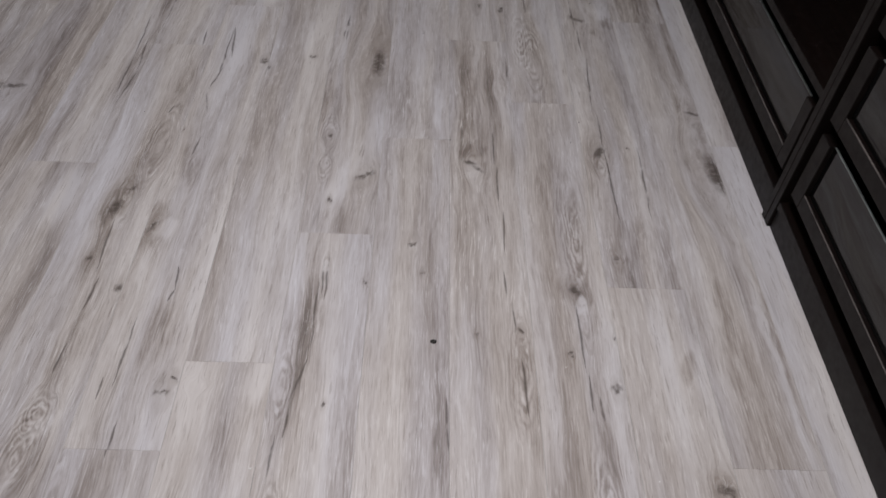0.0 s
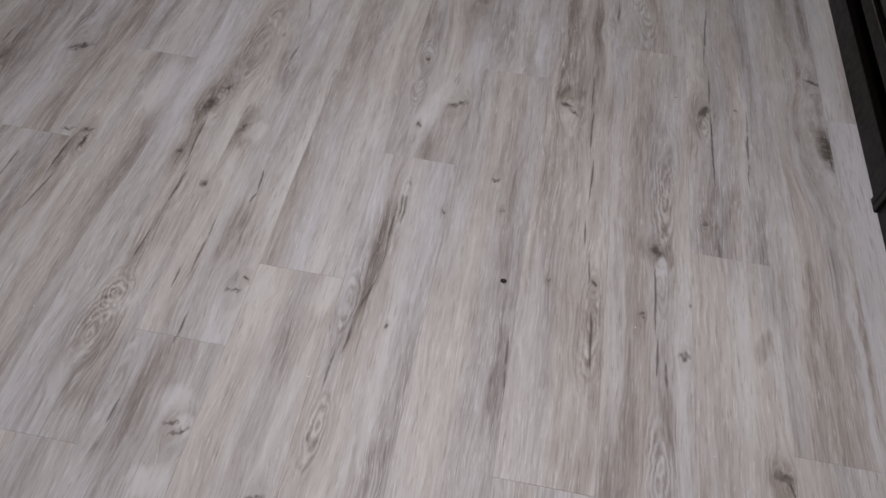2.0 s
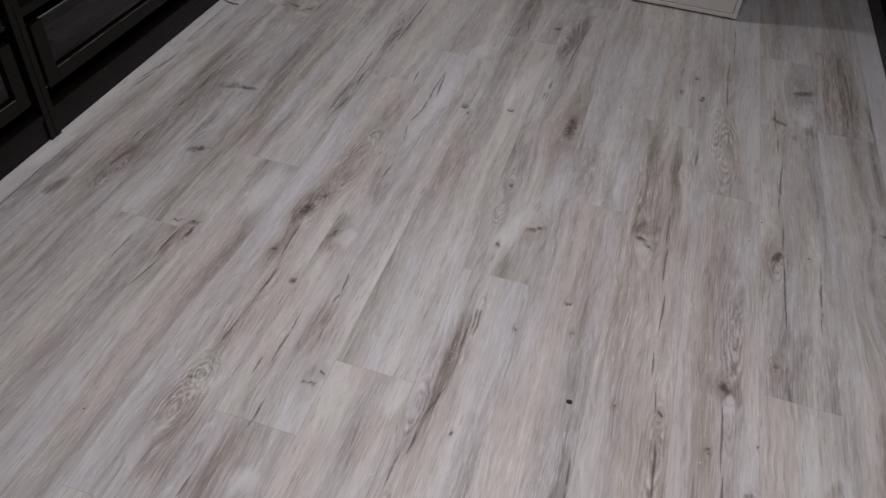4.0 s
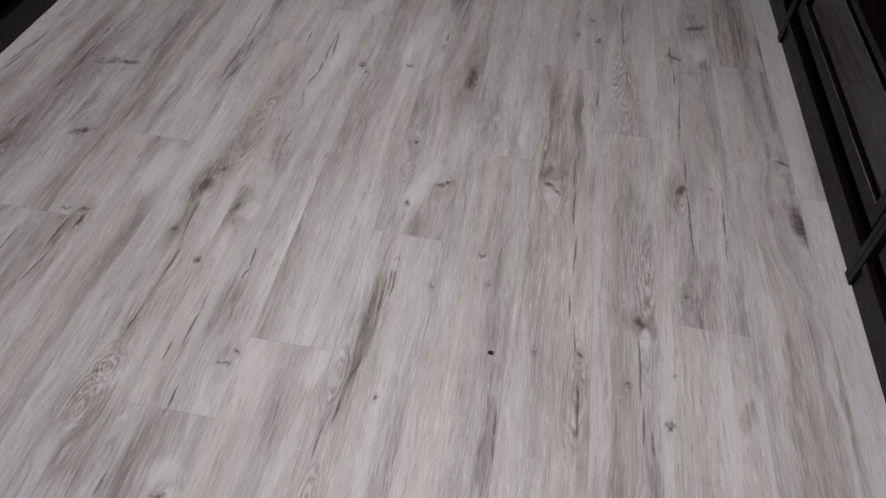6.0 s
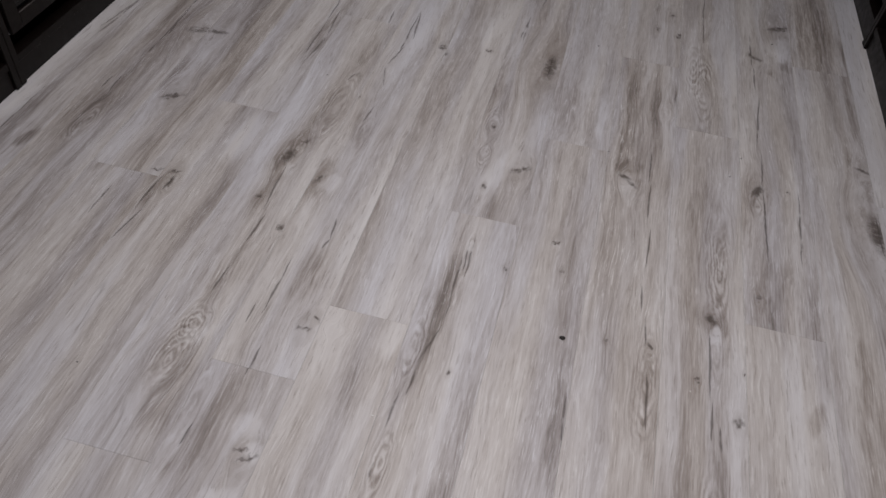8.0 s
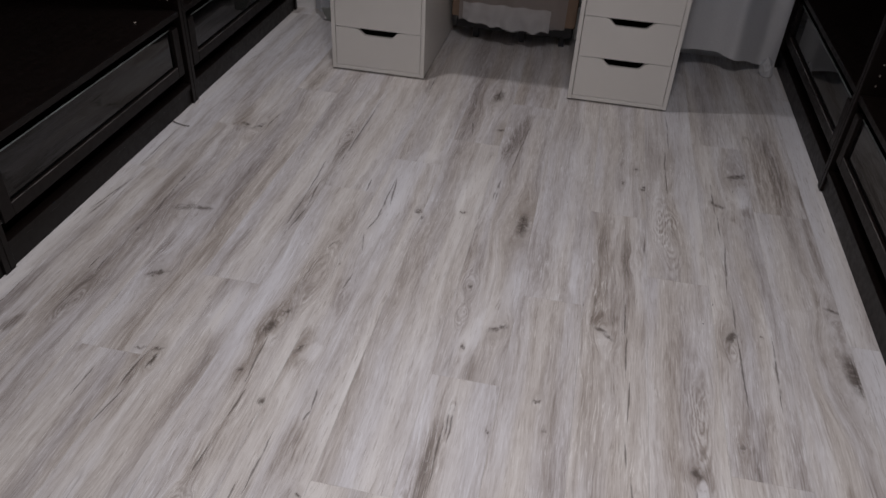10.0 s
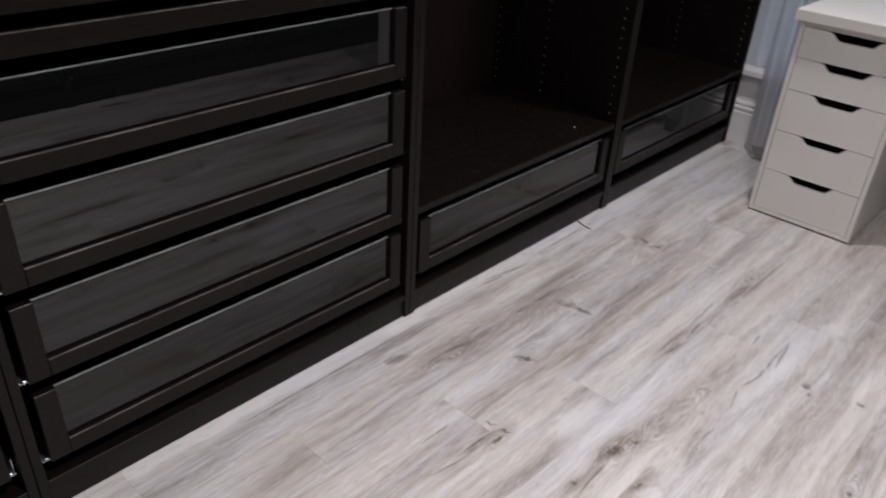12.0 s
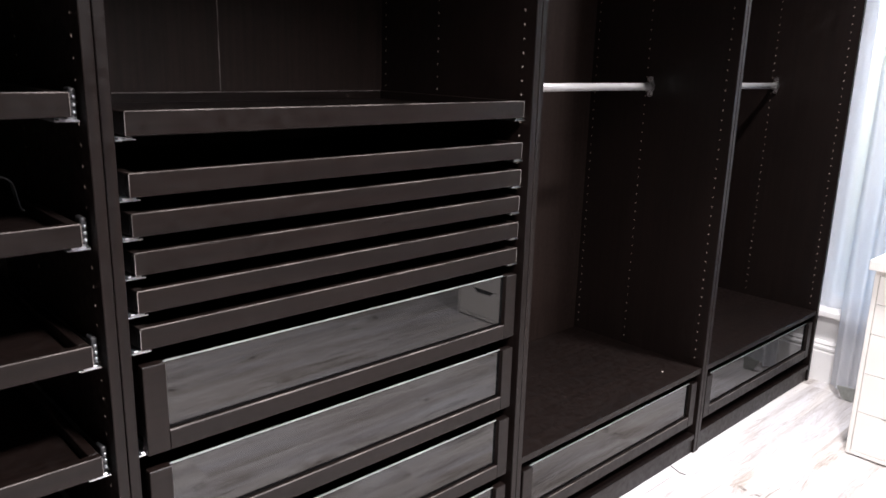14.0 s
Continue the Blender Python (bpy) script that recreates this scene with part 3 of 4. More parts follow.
M_THREAD = plain_material("brown_twig", (0.075, 0.06, 0.05), 0.7)


# ---- mesh helpers ----
def box(bm, x0, x1, y0, y1, z0, z1, bevel=0.0, segments=1):
    corners = [bm.verts.new((x, y, z)) for x in (x0, x1) for y in (y0, y1) for z in (z0, z1)]
    faces = [bm.faces.new([corners[i] for i in ids]) for ids in ((0, 1, 3, 2), (4, 6, 7, 5), (0, 4, 5, 1), (2, 3, 7, 6), (0, 2, 6, 4), (1, 5, 7, 3))]
    if bevel:
        edges = list({e for f in faces for e in f.edges})
        bmesh.ops.bevel(bm, geom=edges, offset=bevel, segments=segments, profile=0.5, affect="EDGES")


def rod_between(bm, a, b, radius, sides=16):
    a, b = Vector(a), Vector(b)
    made = bmesh.ops.create_cone(bm, cap_ends=True, segments=sides, radius1=radius, radius2=radius, depth=(b - a).length)
    turn = (b - a).to_track_quat("Z", "Y").to_matrix().to_4x4()
    bmesh.ops.transform(bm, matrix=Matrix.Translation((a + b) / 2) @ turn, verts=made["verts"])


def outline(bm, points, axis, low, high):
    """A prism over a closed outline of (u, v) points, standing along one axis."""
    def at(u, v, w):
        return {0: (w, u, v), 1: (u, w, v), 2: (u, v, w)}[axis]
    near, far = [[bm.verts.new(at(u, v, w)) for u, v in points] for w in (low, high)]
    bm.faces.new(near), bm.faces.new(far[::-1])
    for k in range(len(points)):
        j = (k + 1) % len(points)
        bm.faces.new((near[k], far[k], far[j], near[j]))
    bmesh.ops.recalc_face_normals(bm, faces=bm.faces)


def mesh_of(name, bm, mat, smooth=False):
    bmesh.ops.recalc_face_normals(bm, faces=bm.faces)
    data = bpy.data.meshes.new(name)
    bm.to_mesh(data)
    bm.free()
    data.materials.append(mat)
    if smooth:
        data.shade_smooth()
    return data


def part(name, bm, mat, parent=None, label="", smooth=False):
    ob = new(name, mesh_of(name, bm, mat, smooth))
    if parent is not None:
        ob.parent = parent
    return tagged(ob, label)


def slab(name, spans, mat, parent=None, label="", bevel=0.0, segments=1):
    bm = bmesh.new()
    box(bm, *spans, bevel, segments)
    return part(name, bm, mat, parent, label)


# ---- the room's shell ----
Y_BACK, Y_WALL, Z_TOP = -3.0, 2.045, 2.5
ROOM_W, ROOM_E = -0.60, 2.71


def structure(name, spans, mat, label, category):
    return tagged(slab(name, spans, mat), label, category, kind="structure")


structure("wall_west", (ROOM_W - 0.1, ROOM_W, Y_BACK - 0.1, Y_WALL + 0.12, 0, Z_TOP), M_WALL, "plain white painted wall behind the wardrobes", "wall")
structure("wall_east", (ROOM_E, ROOM_E + 0.1, Y_BACK - 0.1, Y_WALL + 0.12, 0, Z_TOP), M_WALL, "plain white painted wall behind the wardrobes", "wall")
structure("wall_south", (ROOM_W, ROOM_E, Y_BACK - 0.1, Y_BACK, 0, Z_TOP), M_WALL, "plain white painted wall at the room's near end", "wall")
structure("ceiling", (ROOM_W - 0.1, ROOM_E + 0.1, Y_BACK - 0.1, Y_WALL + 0.12, Z_TOP, Z_TOP + 0.1), M_CEILING, "plain white painted ceiling", "ceiling")

WX0, WX1, WZ0, WZ1 = -0.05, 2.0, 0.335, 2.1
bm = bmesh.new()
box(bm, ROOM_W, WX0, Y_WALL, Y_WALL + 0.12, 0, Z_TOP)
box(bm, WX1, ROOM_E, Y_WALL, Y_WALL + 0.12, 0, Z_TOP)
box(bm, WX0, WX1, Y_WALL, Y_WALL + 0.12, 0, WZ0 - 0.03)
box(bm, WX0, WX1, Y_WALL, Y_WALL + 0.12, WZ1, Z_TOP)
tagged(part("wall_north", bm, M_WALL), "white painted wall with a low wide window", "wall", kind="structure")

window = tagged(new("window_1"), "wide white-framed window behind sheer curtains", "window", kind="structure")
bm = bmesh.new()
for spans in ((WX0, WX1, WZ0, WZ0 + 0.06), (WX0, WX1, WZ1 - 0.06, WZ1), (WX0, WX0 + 0.06, WZ0 + 0.06, WZ1 - 0.06), (WX1 - 0.06, WX1, WZ0 + 0.06, WZ1 - 0.06), (0.94, 1.0, WZ0 + 0.06, WZ1 - 0.06)):
    box(bm, spans[0], spans[1], Y_WALL + 0.05, Y_WALL + 0.09, spans[2], spans[3], 0.004)
part("window_frame", bm, M_TRIM, window)
slab("window_sill", (WX0 - 0.03, WX1 + 0.03, Y_WALL - 0.045, Y_WALL + 0.048, WZ0 - 0.03, WZ0), M_TRIM, window, bevel=0.006, segments=2)
for x0, x1 in ((WX0 + 0.06, 0.94), (1.0, WX1 - 0.06)):
    pane = slab("pane", (x0, x1, Y_WALL + 0.066, Y_WALL + 0.072, WZ0 + 0.06, WZ1 - 0.06), M_PANE, window)
    pane.visible_shadow = False

# moulded baseboard: tall flat face, two beads on top
bm = bmesh.new()
profile = [(Y_WALL, 0), (Y_WALL - 0.018, 0), (Y_WALL - 0.018, 0.135), (Y_WALL - 0.012, 0.142), (Y_WALL - 0.018, 0.150), (Y_WALL - 0.018, 0.158),
           (Y_WALL - 0.010, 0.166), (Y_WALL - 0.013, 0.174), (Y_WALL - 0.006, 0.184), (Y_WALL, 0.186)]
outline(bm, profile, 0, -0.02, 2.69)
tagged(part("baseboard", bm, M_TRIM), "tall white moulded baseboard under the window", "baseboard", kind="structure")


# ---- wardrobe units ----
# A unit stands with its front in the plane x = 0 and faces +x; it is 1 m wide (y 0 to 1), 0.58 deep, 2.36 high.
T = 0.018
HIGH = 2.36


def carcass(label, group="black-brown wardrobe units"):
    unit = tagged(new("wardrobe"), label, "wardrobe", group)
    for y0 in (0.0008, 1 - T - 0.0008):
        side = slab("side_panel", (-0.575, 0.0, y0, y0 + T, 0.0, HIGH), M_FOIL_Z, unit, bevel=0.0012)
    slab("bottom_panel", (-0.56, -0.002, T + 0.0015, 1 - T - 0.0015, 0.056, 0.075), M_FOIL_Y, unit, bevel=0.001)
    slab("top_panel", (-0.56, -0.002, T + 0.0015, 1 - T - 0.0015, HIGH - 0.02, HIGH), M_FOIL_Y, unit, bevel=0.001)
    slab("plinth", (-0.022, -0.007, T + 0.0015, 1 - T - 0.0015, 0.0, 0.0545), M_FOIL_Y, unit, bevel=0.001)
    for y0, y1 in ((T + 0.0015, 0.4810), (0.4830, 1 - T - 0.0015)):
        slab("back_panel", (-0.570, -0.566, y0, y1, 0.0, HIGH), M_FOIL_BACK, unit)
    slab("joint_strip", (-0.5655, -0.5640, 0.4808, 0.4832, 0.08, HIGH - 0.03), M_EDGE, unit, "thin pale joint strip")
    return unit


def peg_holes(unit, z0, columns=(-0.036, -0.331, -0.548)):
    """Rows of shelf-peg holes on the inner faces of both side panels."""
    for y, turn in ((T + 0.0013, 1), (1 - T - 0.0013, -1)):
        bm = bmesh.new()
        for x in columns:
            z = z0
            while z < HIGH - 0.12:
                ring = [bm.verts.new((x + 0.0025 * math.cos(k * math.pi / 3), y, z + 0.0025 * math.sin(k * math.pi / 3))) for k in range(6)]
                back = [bm.verts.new((v.co.x, y - turn * 0.0009, v.co.z)) for v in ring]
                bm.faces.new(ring if turn > 0 else ring[::-1])
                for k in range(6):
                    bm.faces.new((ring[k], back[k], back[(k + 1) % 6], ring[(k + 1) % 6]))
                z += 0.032
        tagged(part("peg_hole_row", bm, M_HOLE, unit, "rows of pale shelf-peg holes"), kind="stuff")


def runner(parent, y0, y1, z):
    """The steel slide under a tray or drawer: bottom lip and upright."""
    bm = bmesh.new()
    box(bm, -0.46, -0.018, y0, y1, z - 0.0075, z - 0.0055)
    up = y0 if y0 < 0.5 else y1 - 0.002
    box(bm, -0.46, -0.030, up, up + 0.002, z - 0.0055, z + 0.022)
    box(bm, -0.040, -0.018, y0 + 0.006, y1 - 0.006, z - 0.0055, z - 0.0015, 0.001)
    part("runner", bm, M_RIVET, parent, "bright zinc-plated drawer slide")


def tray(unit, top, high=0.038, cap=True):
    """A shallow pull-out tray with a raised rim."""
    y0, y1, x0, x1 = 0.038, 0.962, -0.545, -0.008
    ob = slab("tray", (x1 - 0.016, x1, y0, y1, top - high, top), M_FOIL_Y, unit, bevel=0.0012)
    slab("tray_back", (x0, x0 + 0.016, y0, y1, top - high, top), M_FOIL_Y, ob, bevel=0.0012)
    for a in (y0, y1 - 0.016):
        slab("tray_side", (x0 + 0.0163, x1 - 0.0163, a, a + 0.016, top - high, top - 0.0005), M_FOIL_Y, ob, bevel=0.0012)
    slab("tray_base", (x0 + 0.0165, x1 - 0.0165, y0 + 0.0165, y1 - 0.0165, top - high + 0.006, top - high + 0.016), M_FOIL_Y, ob)
    # Strips along the rim: edge highlights laid on as paler colour.
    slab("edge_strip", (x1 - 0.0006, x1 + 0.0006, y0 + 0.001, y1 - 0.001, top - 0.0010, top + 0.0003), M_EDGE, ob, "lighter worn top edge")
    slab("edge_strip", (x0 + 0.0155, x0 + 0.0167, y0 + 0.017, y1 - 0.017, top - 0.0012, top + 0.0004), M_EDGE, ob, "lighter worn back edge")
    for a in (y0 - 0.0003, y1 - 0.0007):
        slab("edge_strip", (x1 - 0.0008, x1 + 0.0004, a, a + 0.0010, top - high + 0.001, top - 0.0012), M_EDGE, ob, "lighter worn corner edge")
    for a, b in ((y0 - 0.015, y0 + 0.020), (y1 - 0.020, y1 + 0.015)):
        runner(ob, a, b, top - high)
    if cap:
        for a in (y0 - 0.0165, y1 + 0.0055):
            slab("slide_cap", (-0.056, -0.028, a, a + 0.011, top - high - 0.003, top + 0.006), M_PLASTIC, ob, "rounded black plastic slide end", 0.004, 3)
            bm = bmesh.new()
            for k in range(3):
                rod_between(bm, (-0.030, a + 0.0055, top - high + 0.006 + 0.011 * k), (-0.0255, a + 0.0055, top - high + 0.006 + 0.011 * k), 0.0028, 8)
            part("rivet", bm, M_RIVET, ob, "bright steel rivets", True)
    return ob


def drawer(unit, z0, z1):
    """A drawer with a smoked-glass front in a dark frame that is open at the top."""
    y0, y1, x1 = 0.036, 0.964, -0.006
    ob = slab("drawer", (-0.5077, -0.027, y0 + 0.0243, y1 - 0.0243, z0 + 0.014, z0 + 0.022), M_FOIL_Y, unit)
    for a in (y0 + 0.012, y1 - 0.024):
        slab("drawer_side", (-0.52, -0.027, a, a + 0.012, z0 + 0.012, z1 - 0.03), M_FOIL_Y, ob)
    slab("drawer_back", (-0.52, -0.508, y0 + 0.0243, y1 - 0.0243, z0 + 0.012, z1 - 0.03), M_FOIL_Y, ob)
    slab("stile", (-0.025, x1, y0, y0 + 0.040, z0, z1), M_FOIL_Y, ob, bevel=0.0012)
    slab("stile", (-0.025, x1, y1 - 0.036, y1, z0, z1), M_FOIL_Y, ob, bevel=0.0012)
    slab("rail", (-0.025, x1, y0 + 0.0403, y1 - 0.0363, z0, z0 + 0.036), M_FOIL_Y, ob, bevel=0.0012)
    # Highlight along the frame edge, drawn as a thin paler strip.
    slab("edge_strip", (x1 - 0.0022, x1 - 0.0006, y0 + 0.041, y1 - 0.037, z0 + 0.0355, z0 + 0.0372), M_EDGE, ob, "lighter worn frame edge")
    pane = slab("glass_pane", (-0.0205, -0.0165, y0 + 0.041, y1 - 0.037, z0 + 0.0375, z1 - 0.002), M_GLASS, ob, "smoked glass with floor reflections")
    slab("glass_rim", (-0.0206, -0.0164, y0 + 0.041, y1 - 0.037, z1 - 0.0019, z1 - 0.0008), M_RIM, ob, "bright ground glass edge")
    for a, b in ((y0 - 0.013, y0 + 0.012), (y1 - 0.012, y1 + 0.013)):
        runner(ob, a, b, z0 + 0.006)
    return ob


def hanging_unit(label):
    unit = carcass(label)
    peg_holes(unit, 0.360)
    slab("shelf", (-0.560, -0.004, T + 0.0015, 1 - T - 0.0015, 0.311, 0.330), M_FOIL_Y, unit, bevel=0.001)
    drawer(unit, 0.118, 0.282)
    bm = bmesh.new()
    rod_between(bm, (-0.312, T + 0.006, 1.288), (-0.312, 1 - T - 0.006, 1.288), 0.0125, 20)
    rail = part("clothes_rail", bm, M_ROD, unit, "grey metal clothes rail", True)
    for y, s in ((T + 0.0018, 1), (1 - T - 0.0018, -1)):
        bm = bmesh.new()
        rod_between(bm, (-0.312, y, 1.288), (-0.312, y + s * 0.022, 1.288), 0.0165, 20)
        rod_between(bm, (-0.312, y, 1.314), (-0.312, y + s * 0.012, 1.314), 0.009, 12)
        rod_between(bm, (-0.312, y, 1.262), (-0.312, y + s * 0.010, 1.262), 0.008, 12)
        box(bm, -0.322, -0.302, *sorted((y, y + s * 0.006)), 1.262, 1.314, 0.001)
        part("rail_bracket", bm, M_STEEL, rail, "zinc rail bracket", False)
    return unit


def drawer_unit(label):
    unit = carcass(label)
    peg_holes(unit, 0.325)
    for z0 in (0.112, 0.305, 0.498, 0.691):
        drawer(unit, z0, z0 + 0.162)
    for top in (0.920, 0.984, 1.048, 1.112, 1.176, 1.272):
        tray(unit, top, 0.0385, False)
    return unit


def shelf_tray_unit(label):
    unit = carcass(label)
    peg_holes(unit, 0.325)
    drawer(unit, 0.118, 0.282)
    slab("shelf", (-0.560, -0.004, T + 0.0015, 1 - T - 0.0015, 0.311, 0.330), M_FOIL_Y, unit, bevel=0.001)
    for top in (0.526, 0.718, 0.910, 1.106, 1.301, 1.493):
        tray(unit, top, 0.036)
    return unit


RIGHT_X, RIGHT_TURN = 2.103, 180


def right_pose(y_far):
    return pose(RIGHT_X, y_far, 0, 0, 0, RIGHT_TURN)


hanging = hanging_unit("open black-brown wardrobe with clothes rail and glass-front bottom drawer")
far_left = copy_thing(hanging, pose(0, 1, 0))
tagged(far_left, "open black-brown wardrobe with clothes rail, beside the window curtain")
tagged(copy_thing(hanging, right_pose(1.0)), "open black-brown wardrobe with glass-front drawer, opposite the trays")
tagged(copy_thing(hanging, right_pose(2.0)), "open black-brown wardrobe with glass-front drawer, beside the grey drape")
drawers = drawer_unit("black-brown wardrobe with six pull-out trays over four glass-front drawers")
drawers.matrix_basis = pose(0, -1, 0)
tagged(copy_thing(drawers, right_pose(0.0)), "black-brown wardrobe with glass-front drawers, facing its twin")
shelves = shelf_tray_unit("open black-brown wardrobe with empty pull-out trays one above another")
shelves.matrix_basis = pose(0, -2, 0)


def bent_bracket(x, y, z, label):
    """A bent dull metal strip with a flat foot and a hooked top, standing on a tray."""
    line = [(0.034, 0.0015), (0.004, 0.0025), (-0.001, 0.004), (-0.004, 0.010), (-0.009, 0.042), (-0.012, 0.052), (-0.018, 0.058), (-0.026, 0.061), (-0.075, 0.061)]
    bm = bmesh.new()
    thick = 0.0022
    for side in (0, 1):
        for k, (a, b) in enumerate(line):
            c, d = line[min(k + 1, len(line) - 1)]
            e, f = line[max(k - 1, 0)]
            length = math.hypot(c - e, d - f)
            nx, nz = -(d - f) / length * thick * side, (c - e) / length * thick * side
            for w in (-0.011, 0.011):
                bm.verts.new((x + w, y + a - nx, z + b - nz + 0.002))
    bm.verts.ensure_lookup_table()
    n = len(line)
    for k in range(n - 1):
        i, j = 2 * k, 2 * n + 2 * k
        for ids in ((i, i + 1, i + 3, i + 2), (j, j + 2, j + 3, j + 1), (i, i + 2, j + 2, j), (i + 1, j + 1, j + 3, i + 3)):
            bm.faces.new([bm.verts[q] for q in ids])
    for i, j in ((0, 2 * n), (2 * n - 2, 4 * n - 2)):
        bm.faces.new([bm.verts[q] for q in (i, j, j + 1, i + 1)])
    return tagged(part("shoe_bracket", bm, M_DULL, None), label, "bracket", "brackets on the trays")


bent_bracket(-0.25, -1.058, 1.0860, "bent dull metal shoe bracket standing on a tray")
bent_bracket(-0.25, -1.093, 1.2810, "bent dull metal shoe bracket standing on an upper tray")

bm = bmesh.new()
rod_between(bm, (-0.074, 0.837, 0.3302), (-0.074, 0.837, 0.3335), 0.0035, 10)
tagged(part("shelf_plug", bm, M_HOLE, None, "", True), "small white plastic plug lying on a dark shelf", "plug")


# ---- white drawer units and desk ----
def drawer_front(bm, x0, x1, y, z0, z1, deep=0.016):
    """A front with a finger notch cut into its top edge."""
    mid, z = (x0 + x1) / 2, z1
    points = [(x0, z0), (x1, z0), (x1, z), (mid + 0.084, z), (mid + 0.074, z - 0.004), (mid + 0.056, z - 0.022), (mid + 0.048, z - 0.025),
              (mid - 0.048, z - 0.025), (mid - 0.056, z - 0.022), (mid - 0.074, z - 0.004), (mid - 0.084, z), (x0, z)]
    outline(bm, points, 1, y, y + deep)


def alex_unit(x, y, label):
    unit = tagged(new("drawer_unit"), label, "drawer unit", "white drawer units under the desk")
    unit.matrix_basis = pose(x, y, 0)
    w, d, h, s = 0.362, 0.575, 0.698, 0.015
    slab("side_panel", (0, s, 0, d, 0.007, h), M_WHITE, unit, bevel=0.001)
    slab("side_panel", (w - s, w, 0, d, 0.007, h), M_WHITE, unit, bevel=0.001)
    slab("top_panel", (s + 0.0003, w - s - 0.0003, 0.002, d, h - 0.018, h), M_WHITE, unit, bevel=0.001)
    slab("bottom_rail", (s + 0.0003, w - s - 0.0003, 0.002, d, 0.007, 0.021), M_WHITE, unit, bevel=0.001)
    slab("back_panel", (s + 0.0003, w - s - 0.0003, d - 0.008, d - 0.002, 0.022, h - 0.019), M_WHITE, unit)
    for a in (0.01, w - 0.05):
        for b in (0.02, d - 0.06):
            slab("foot", (a, a + 0.04, b, b + 0.04, 0.0, 0.0068), M_PLASTIC, unit)
    for z0, z1 in ((0.0235, 0.1715), (0.1745, 0.3190), (0.3220, 0.4660), (0.4690, 0.5755), (0.5785, 0.6770)):
        bm = bmesh.new()
        drawer_front(bm, s + 0.002, w - s - 0.002, 0.003, z0, z1)
        front = part("drawer_front", bm, M_WHITE, unit)
        for a, b in ((s + 0.003, w / 2 - 0.086), (w / 2 + 0.086, w - s - 0.003)):
            slab("top_edge", (a, b, 0.0032, 0.0185, z1 + 0.0001, z1 + 0.0009), M_WHITE_EDGE, front, "bright edge band")
        # Solid black box: the shade behind the notch is in its colour.
        slab("drawer_box", (s + 0.012, w - s - 0.012, 0.022, d - 0.03, z0 + 0.01, z1 - 0.03), M_GAP, front, "dark inside behind the finger notch")
    return unit


alex_unit(0.366, 1.413, "white drawer unit with notched fronts beside the curtain")
alex_unit(1.278, 1.409, "white drawer unit with notched fronts beside the grey drape")

desk = slab("desk_top", (0.348, 1.665, 1.392, 1.975, 0.6985, 0.734), M_WHITE, None, "", 0.003, 2)
tagged(desk, "long white desk top lying on two drawer units", "desk top")


# ---- curtains, drape and the wrapped box ----
def hung_sheet(name, mat, x0, x1, y, z0, z1, folds, deep, bulge=0.0, hem=0.0, lift=0.0, seed=1, nx=120, nz=40):
    """A hanging sheet with pleats; bulge pushes its lower half into the room, hem lifts the middle of its lower edge."""
    verts, faces = [], []
    for j in range(nz + 1):
        v = j / nz
        for i in range(nx + 1):
            u = i / nx
            wander = 0.35 * noise.noise((u * 5 + seed, v * 1.4, seed))
            fold = math.sin(2 * math.pi * folds * u + 5 * wander + seed) * deep * (0.55 + 0.45 * (1 - v)) + 0.5 * deep * noise.noise((u * folds * 2.3, v * 3, seed + 4))
            out = bulge * math.sin(math.pi * min(1, 0.15 + 0.8 * u)) * (1 - v) ** 1.6
            low = z0 + lift * (1 - u) + hem * math.sin(math.pi * u) + 0.010 * noise.noise((u * 9, 3, seed))
            verts.append((x0 + (x1 - x0) * u + 0.012 * wander, y + fold - out, low + (z1 - low) * v))
    row = nx + 1
    for j in range(nz):
        for i in range(nx):
            a = j * row + i
            faces.append((a, a + 1, a + row + 1, a + row))
    data = bpy.data.meshes.new(name)
    data.from_pydata(verts, [], faces)
    data.materials.append(mat)
    data.shade_smooth()
    return new(name, data)


side_curtain = hung_sheet("curtain", M_CURTAIN, 0.105, 0.40, 1.945, 0.030, 2.15, 4, 0.020, seed=2)
tagged(side_curtain, "pale blue sheer curtain hanging in soft folds beside a wardrobe", "curtain", "window curtains")
bm = bmesh.new()
outline(bm, [(0.152, 0.056), (0.196, 0.060), (0.226, 0.062), (0.224, 0.003), (0.214, 0.001), (0.180, 0.004), (0.166, 0.030)], 1, 1.896, 1.902)
part("hem_corner", bm, M_HEM_CORNER, side_curtain, "grey-green weighted hem corner")
tagged(hung_sheet("curtain", M_CURTAIN, 0.36, 1.66, 1.995, 0.36, 2.15, 11, 0.016, seed=5), "pale blue sheer curtain gathered behind the desk", "curtain", "window curtains")
tagged(hung_sheet("curtain", M_CURTAIN, WX0 + 0.005, 0.45, Y_WALL + 0.022, WZ0 + 0.004, 2.08, 5, 0.010, seed=7), "pale blue sheer net curtain close to the window glass", "curtain", "window curtains")
drape = tagged(hung_sheet("drape", M_DRAPE, 1.60, 2.085, 1.950, 0.004, 2.15, 2.1, 0.026, bulge=0.13, hem=0.045, lift=0.075, seed=9), "grey-white plastic drape sagging over the floor beside a drawer unit", "drape")
bm = bmesh.new()
bmesh.ops.create_icosphere(bm, subdivisions=4, radius=0.03)
for v in bm.verts:
    v.co *= 1 + 0.45 * noise.noise(v.co * 38) + 0.25 * noise.noise(v.co * 90)
    v.co = Vector((2.048 + v.co.x * 0.8, 1.872 + v.co.y * 0.8, max(0.002, 0.030 + v.co.z * 1.5)))
part("bunched_corner", bm, M_DRAPE, drape, "crumpled plastic corner on the floor", True)
bm = bmesh.new()
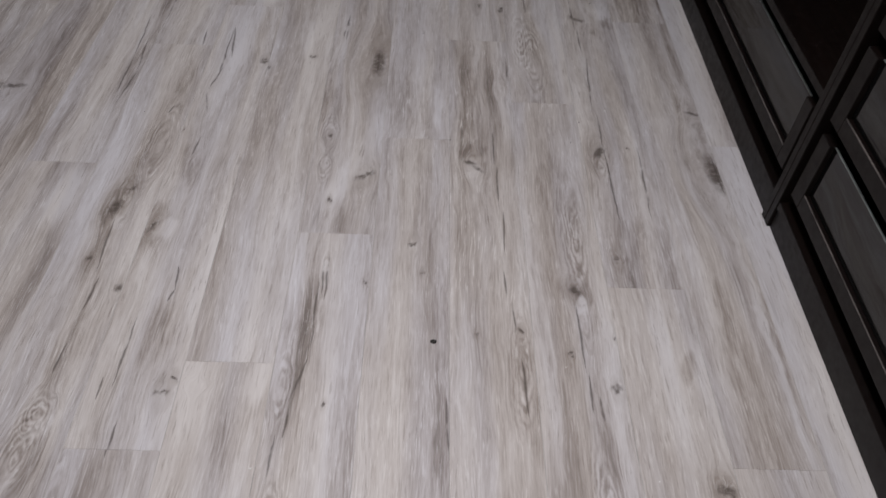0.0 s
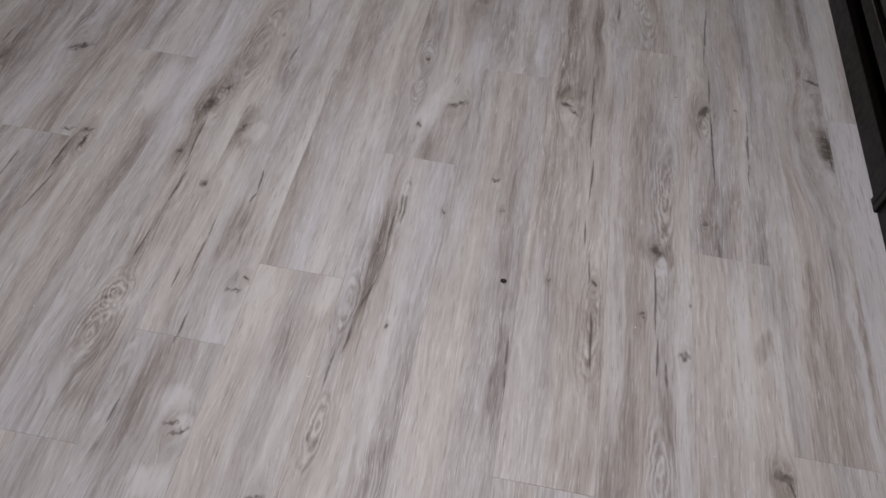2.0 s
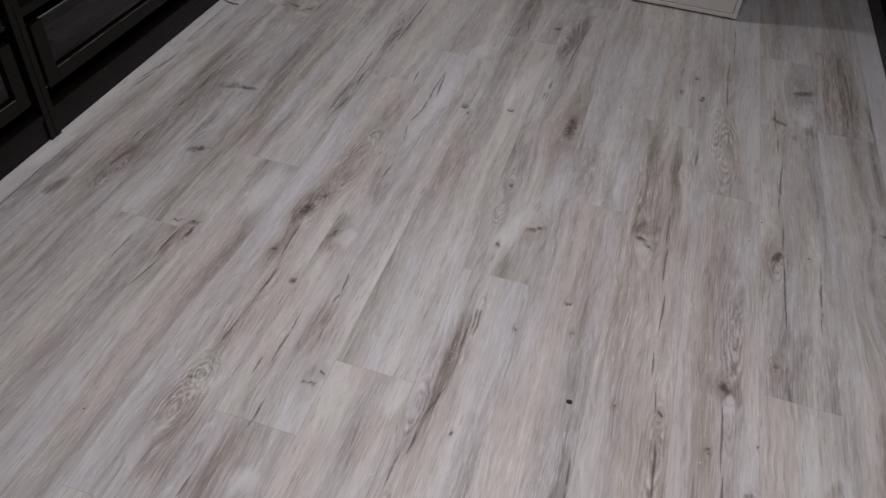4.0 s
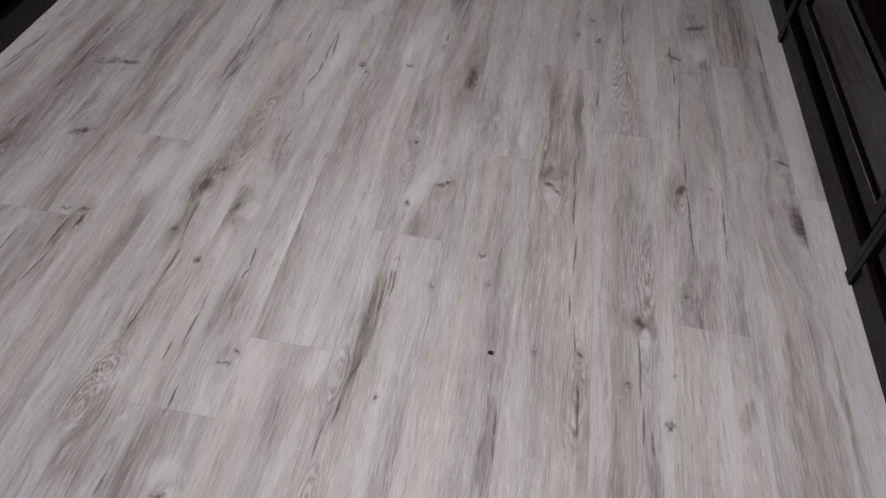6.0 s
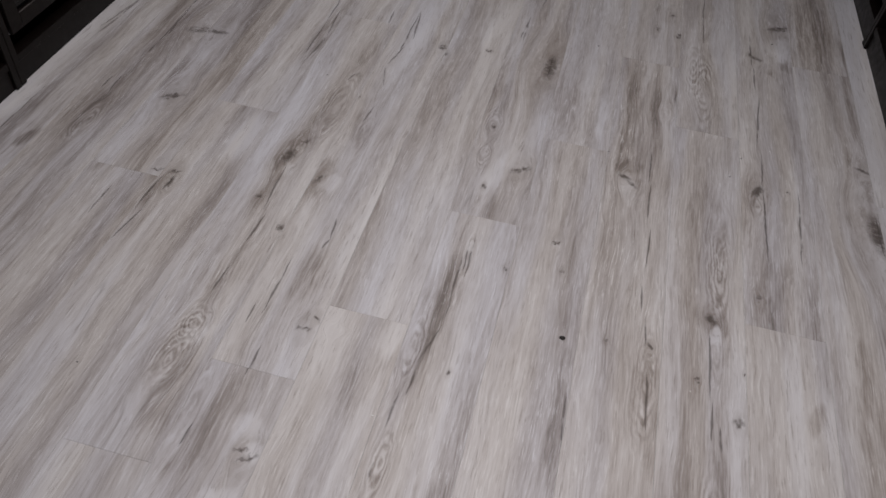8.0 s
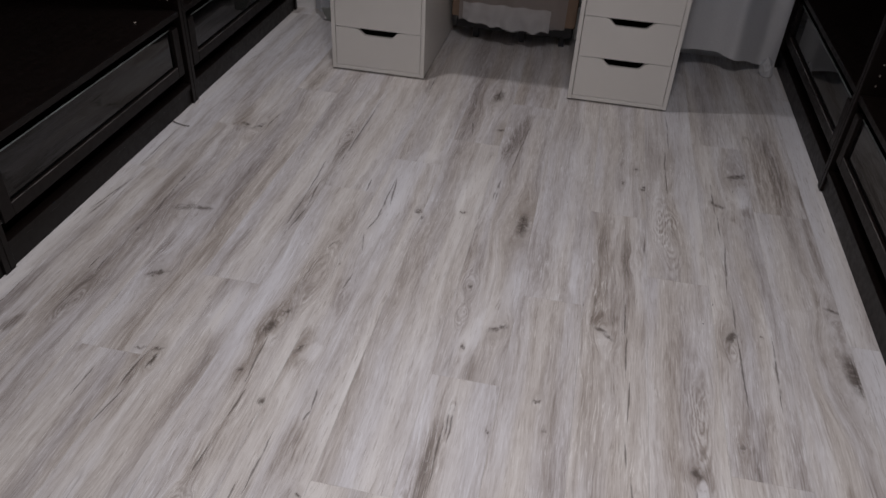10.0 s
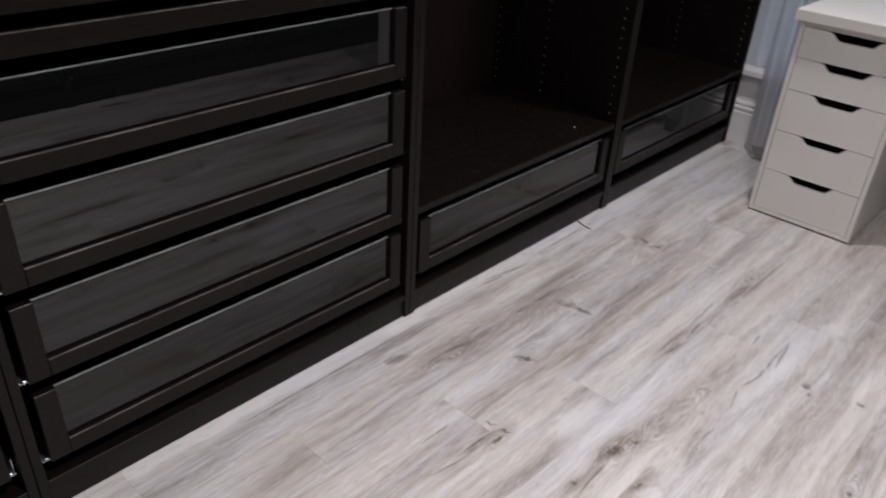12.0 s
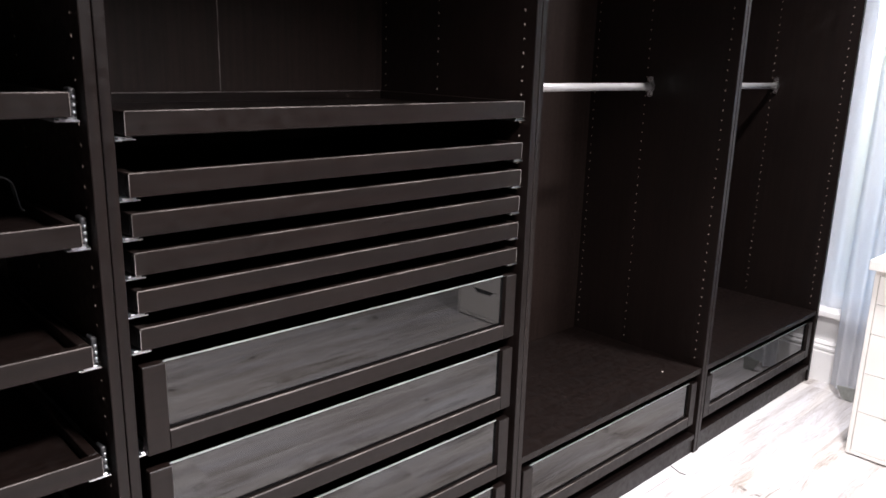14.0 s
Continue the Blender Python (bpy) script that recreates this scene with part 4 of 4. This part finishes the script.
rod_between(bm, (0.0, 2.00, 2.16), (2.05, 2.00, 2.16), 0.010, 14)
tagged(part("curtain_rod", bm, M_ROD, None, "", True), "thin grey curtain rod over the window", "curtain rod")

carton = tagged(new("wrapped_carton"), "brown cardboard carton wrapped in milky plastic on a dark base", "box")
slab("carton_body", (0.745, 1.262, 1.86, 1.965, 0.105, 0.66), M_CARD, carton, bevel=0.004, segments=2)
slab("dark_base", (0.76, 1.255, 1.90, 1.965, 0.045, 0.104), M_PLASTIC, carton, "black plastic base", 0.006, 2)
for a in (0.83, 1.03, 1.20):
    slab("foot", (a, a + 0.025, 1.92, 1.95, 0.0, 0.0445), M_PLASTIC, carton, "small black foot", 0.002)
wrap = hung_sheet("plastic_wrap", M_PLASTIC_SHEET, 0.78, 1.22, 1.835, 0.105, 0.67, 3, 0.007, bulge=0.03, hem=0.005, seed=13, nx=80)
wrap.parent = carton
tagged(wrap, "crumpled milky plastic wrap")
hem = hung_sheet("plastic_hem", M_HEM, 0.80, 1.16, 1.797, 0.100, 0.190, 4.2, 0.012, bulge=0.012, hem=-0.012, lift=0.02, seed=21, nx=80, nz=12)
hem.parent = carton
tagged(hem, "bunched white plastic edge")


# ---- crumbs and threads on the floor ----
def bent_thread(points, radius):
    bm = bmesh.new()
    for a, b in zip(points, points[1:]):
        rod_between(bm, a, b, radius, 6)
    return part("twig", bm, M_THREAD, None, "", True)


tagged(bent_thread([(-0.004, 0.835, 0.003), (0.012, 0.828, 0.004), (0.028, 0.822, 0.003), (0.044, 0.818, 0.003), (0.062, 0.821, 0.0025)], 0.0015), "thin dark twig lying on the pale floor beside a wardrobe", "twig")
bm = bmesh.new()
bmesh.ops.create_icosphere(bm, subdivisions=2, radius=0.0055, matrix=Matrix.Translation((1.376, -0.355, 0.0022)) @ Matrix.Diagonal((1.15, 0.8, 0.5, 1)))
for v in bm.verts:
    v.co.x += 0.0022 * noise.noise(v.co * 400)
tagged(part("crumb", bm, M_CRUMB), "tiny black crumb lying on the pale floor", "crumb")
rng = random.Random(4)
for k in range(16):
    x, y = rng.uniform(0.3, 1.95), rng.uniform(-0.8, 1.25)
    bm = bmesh.new()
    bmesh.ops.create_icosphere(bm, subdivisions=1, radius=rng.uniform(0.0010, 0.0018), matrix=Matrix.Translation((x, y, 0.0008)) @ Matrix.Diagonal((1.5, 1, 0.6, 1)))
    tagged(part("speck", bm, M_CRUMB if k % 2 else M_SPECK), "tiny speck of dust on the pale floor", "speck", "specks of dust on the floor")


# ---- floor boards ----
floor = tagged(slab("floor", (ROOM_W, ROOM_E, Y_BACK, Y_WALL, -0.06, -0.0092), M_SLAB), "pale grey-washed oak board floor with dark knots", "floor", kind="structure")
BOARD, LONG, EDGE0 = 0.1588, 1.397, 0.612
# the rows' end joints, from the row that starts at EDGE0 - 4 widths
JOINTS = [0.55, -0.52, -0.186, 0.110, -0.800, -0.589, -0.412, -0.084, 0.237, 0.672, 0.397, -0.208, 0.802, 0.25]


def board_mesh(width, length):
    """A board with a fine chamfer round its top."""
    g, c, e = 0.0001, 0.0006, 0.0006
    bm = bmesh.new()
    low = [bm.verts.new((x, y, -0.009)) for x, y in ((g, g), (width - g, g), (width - g, length - g), (g, length - g))]
    rim = [bm.verts.new((v.co.x, v.co.y, -0.0003)) for v in low]
    top = [bm.verts.new((v.co.x + (c if v.co.x < width / 2 else -c), v.co.y + (e if v.co.y < length / 2 else -e), 0)) for v in low]
    bm.faces.new(top)
    for a, b in ((low, rim), (rim, top)):
        for k in range(4):
            face = bm.faces.new((a[k], a[(k + 1) % 4], b[(k + 1) % 4], b[k]))
            face.material_index = 1 if b is top and k in (1, 3) else 0
    data = mesh_of("board", bm, M_FLOOR)
    data.materials.append(M_BOARD_EDGE)
    return data


shared = {}
for r, joint in enumerate(JOINTS):
    x0 = EDGE0 + (r - 4) * BOARD
    x1 = x0 + BOARD
    if r == 0:
        x0 = -0.02
    if r == len(JOINTS) - 1:
        x1 = 2.15
    y = joint
    while y > Y_BACK:
        y -= LONG
    while y < Y_WALL:
        a, b = max(y, Y_BACK), min(y + LONG, Y_WALL)
        key = (round(x1 - x0, 4), round(b - a, 4))
        if b - a > 0.01:
            if key not in shared:
                shared[key] = board_mesh(*key)
            ob = new("board", shared[key])
            ob.parent = floor
            ob.location = (x0, a, 0)
            own = {kind: [k for k in rows if a - 0.03 <= k[1] < b + 0.03] for kind, rows in MARKS.get(r, {}).items()}
            if any(own.values()):
                ob.material_slots[0].link = "OBJECT"
                ob.material_slots[0].material = floor_material(**own)
        y += LONG
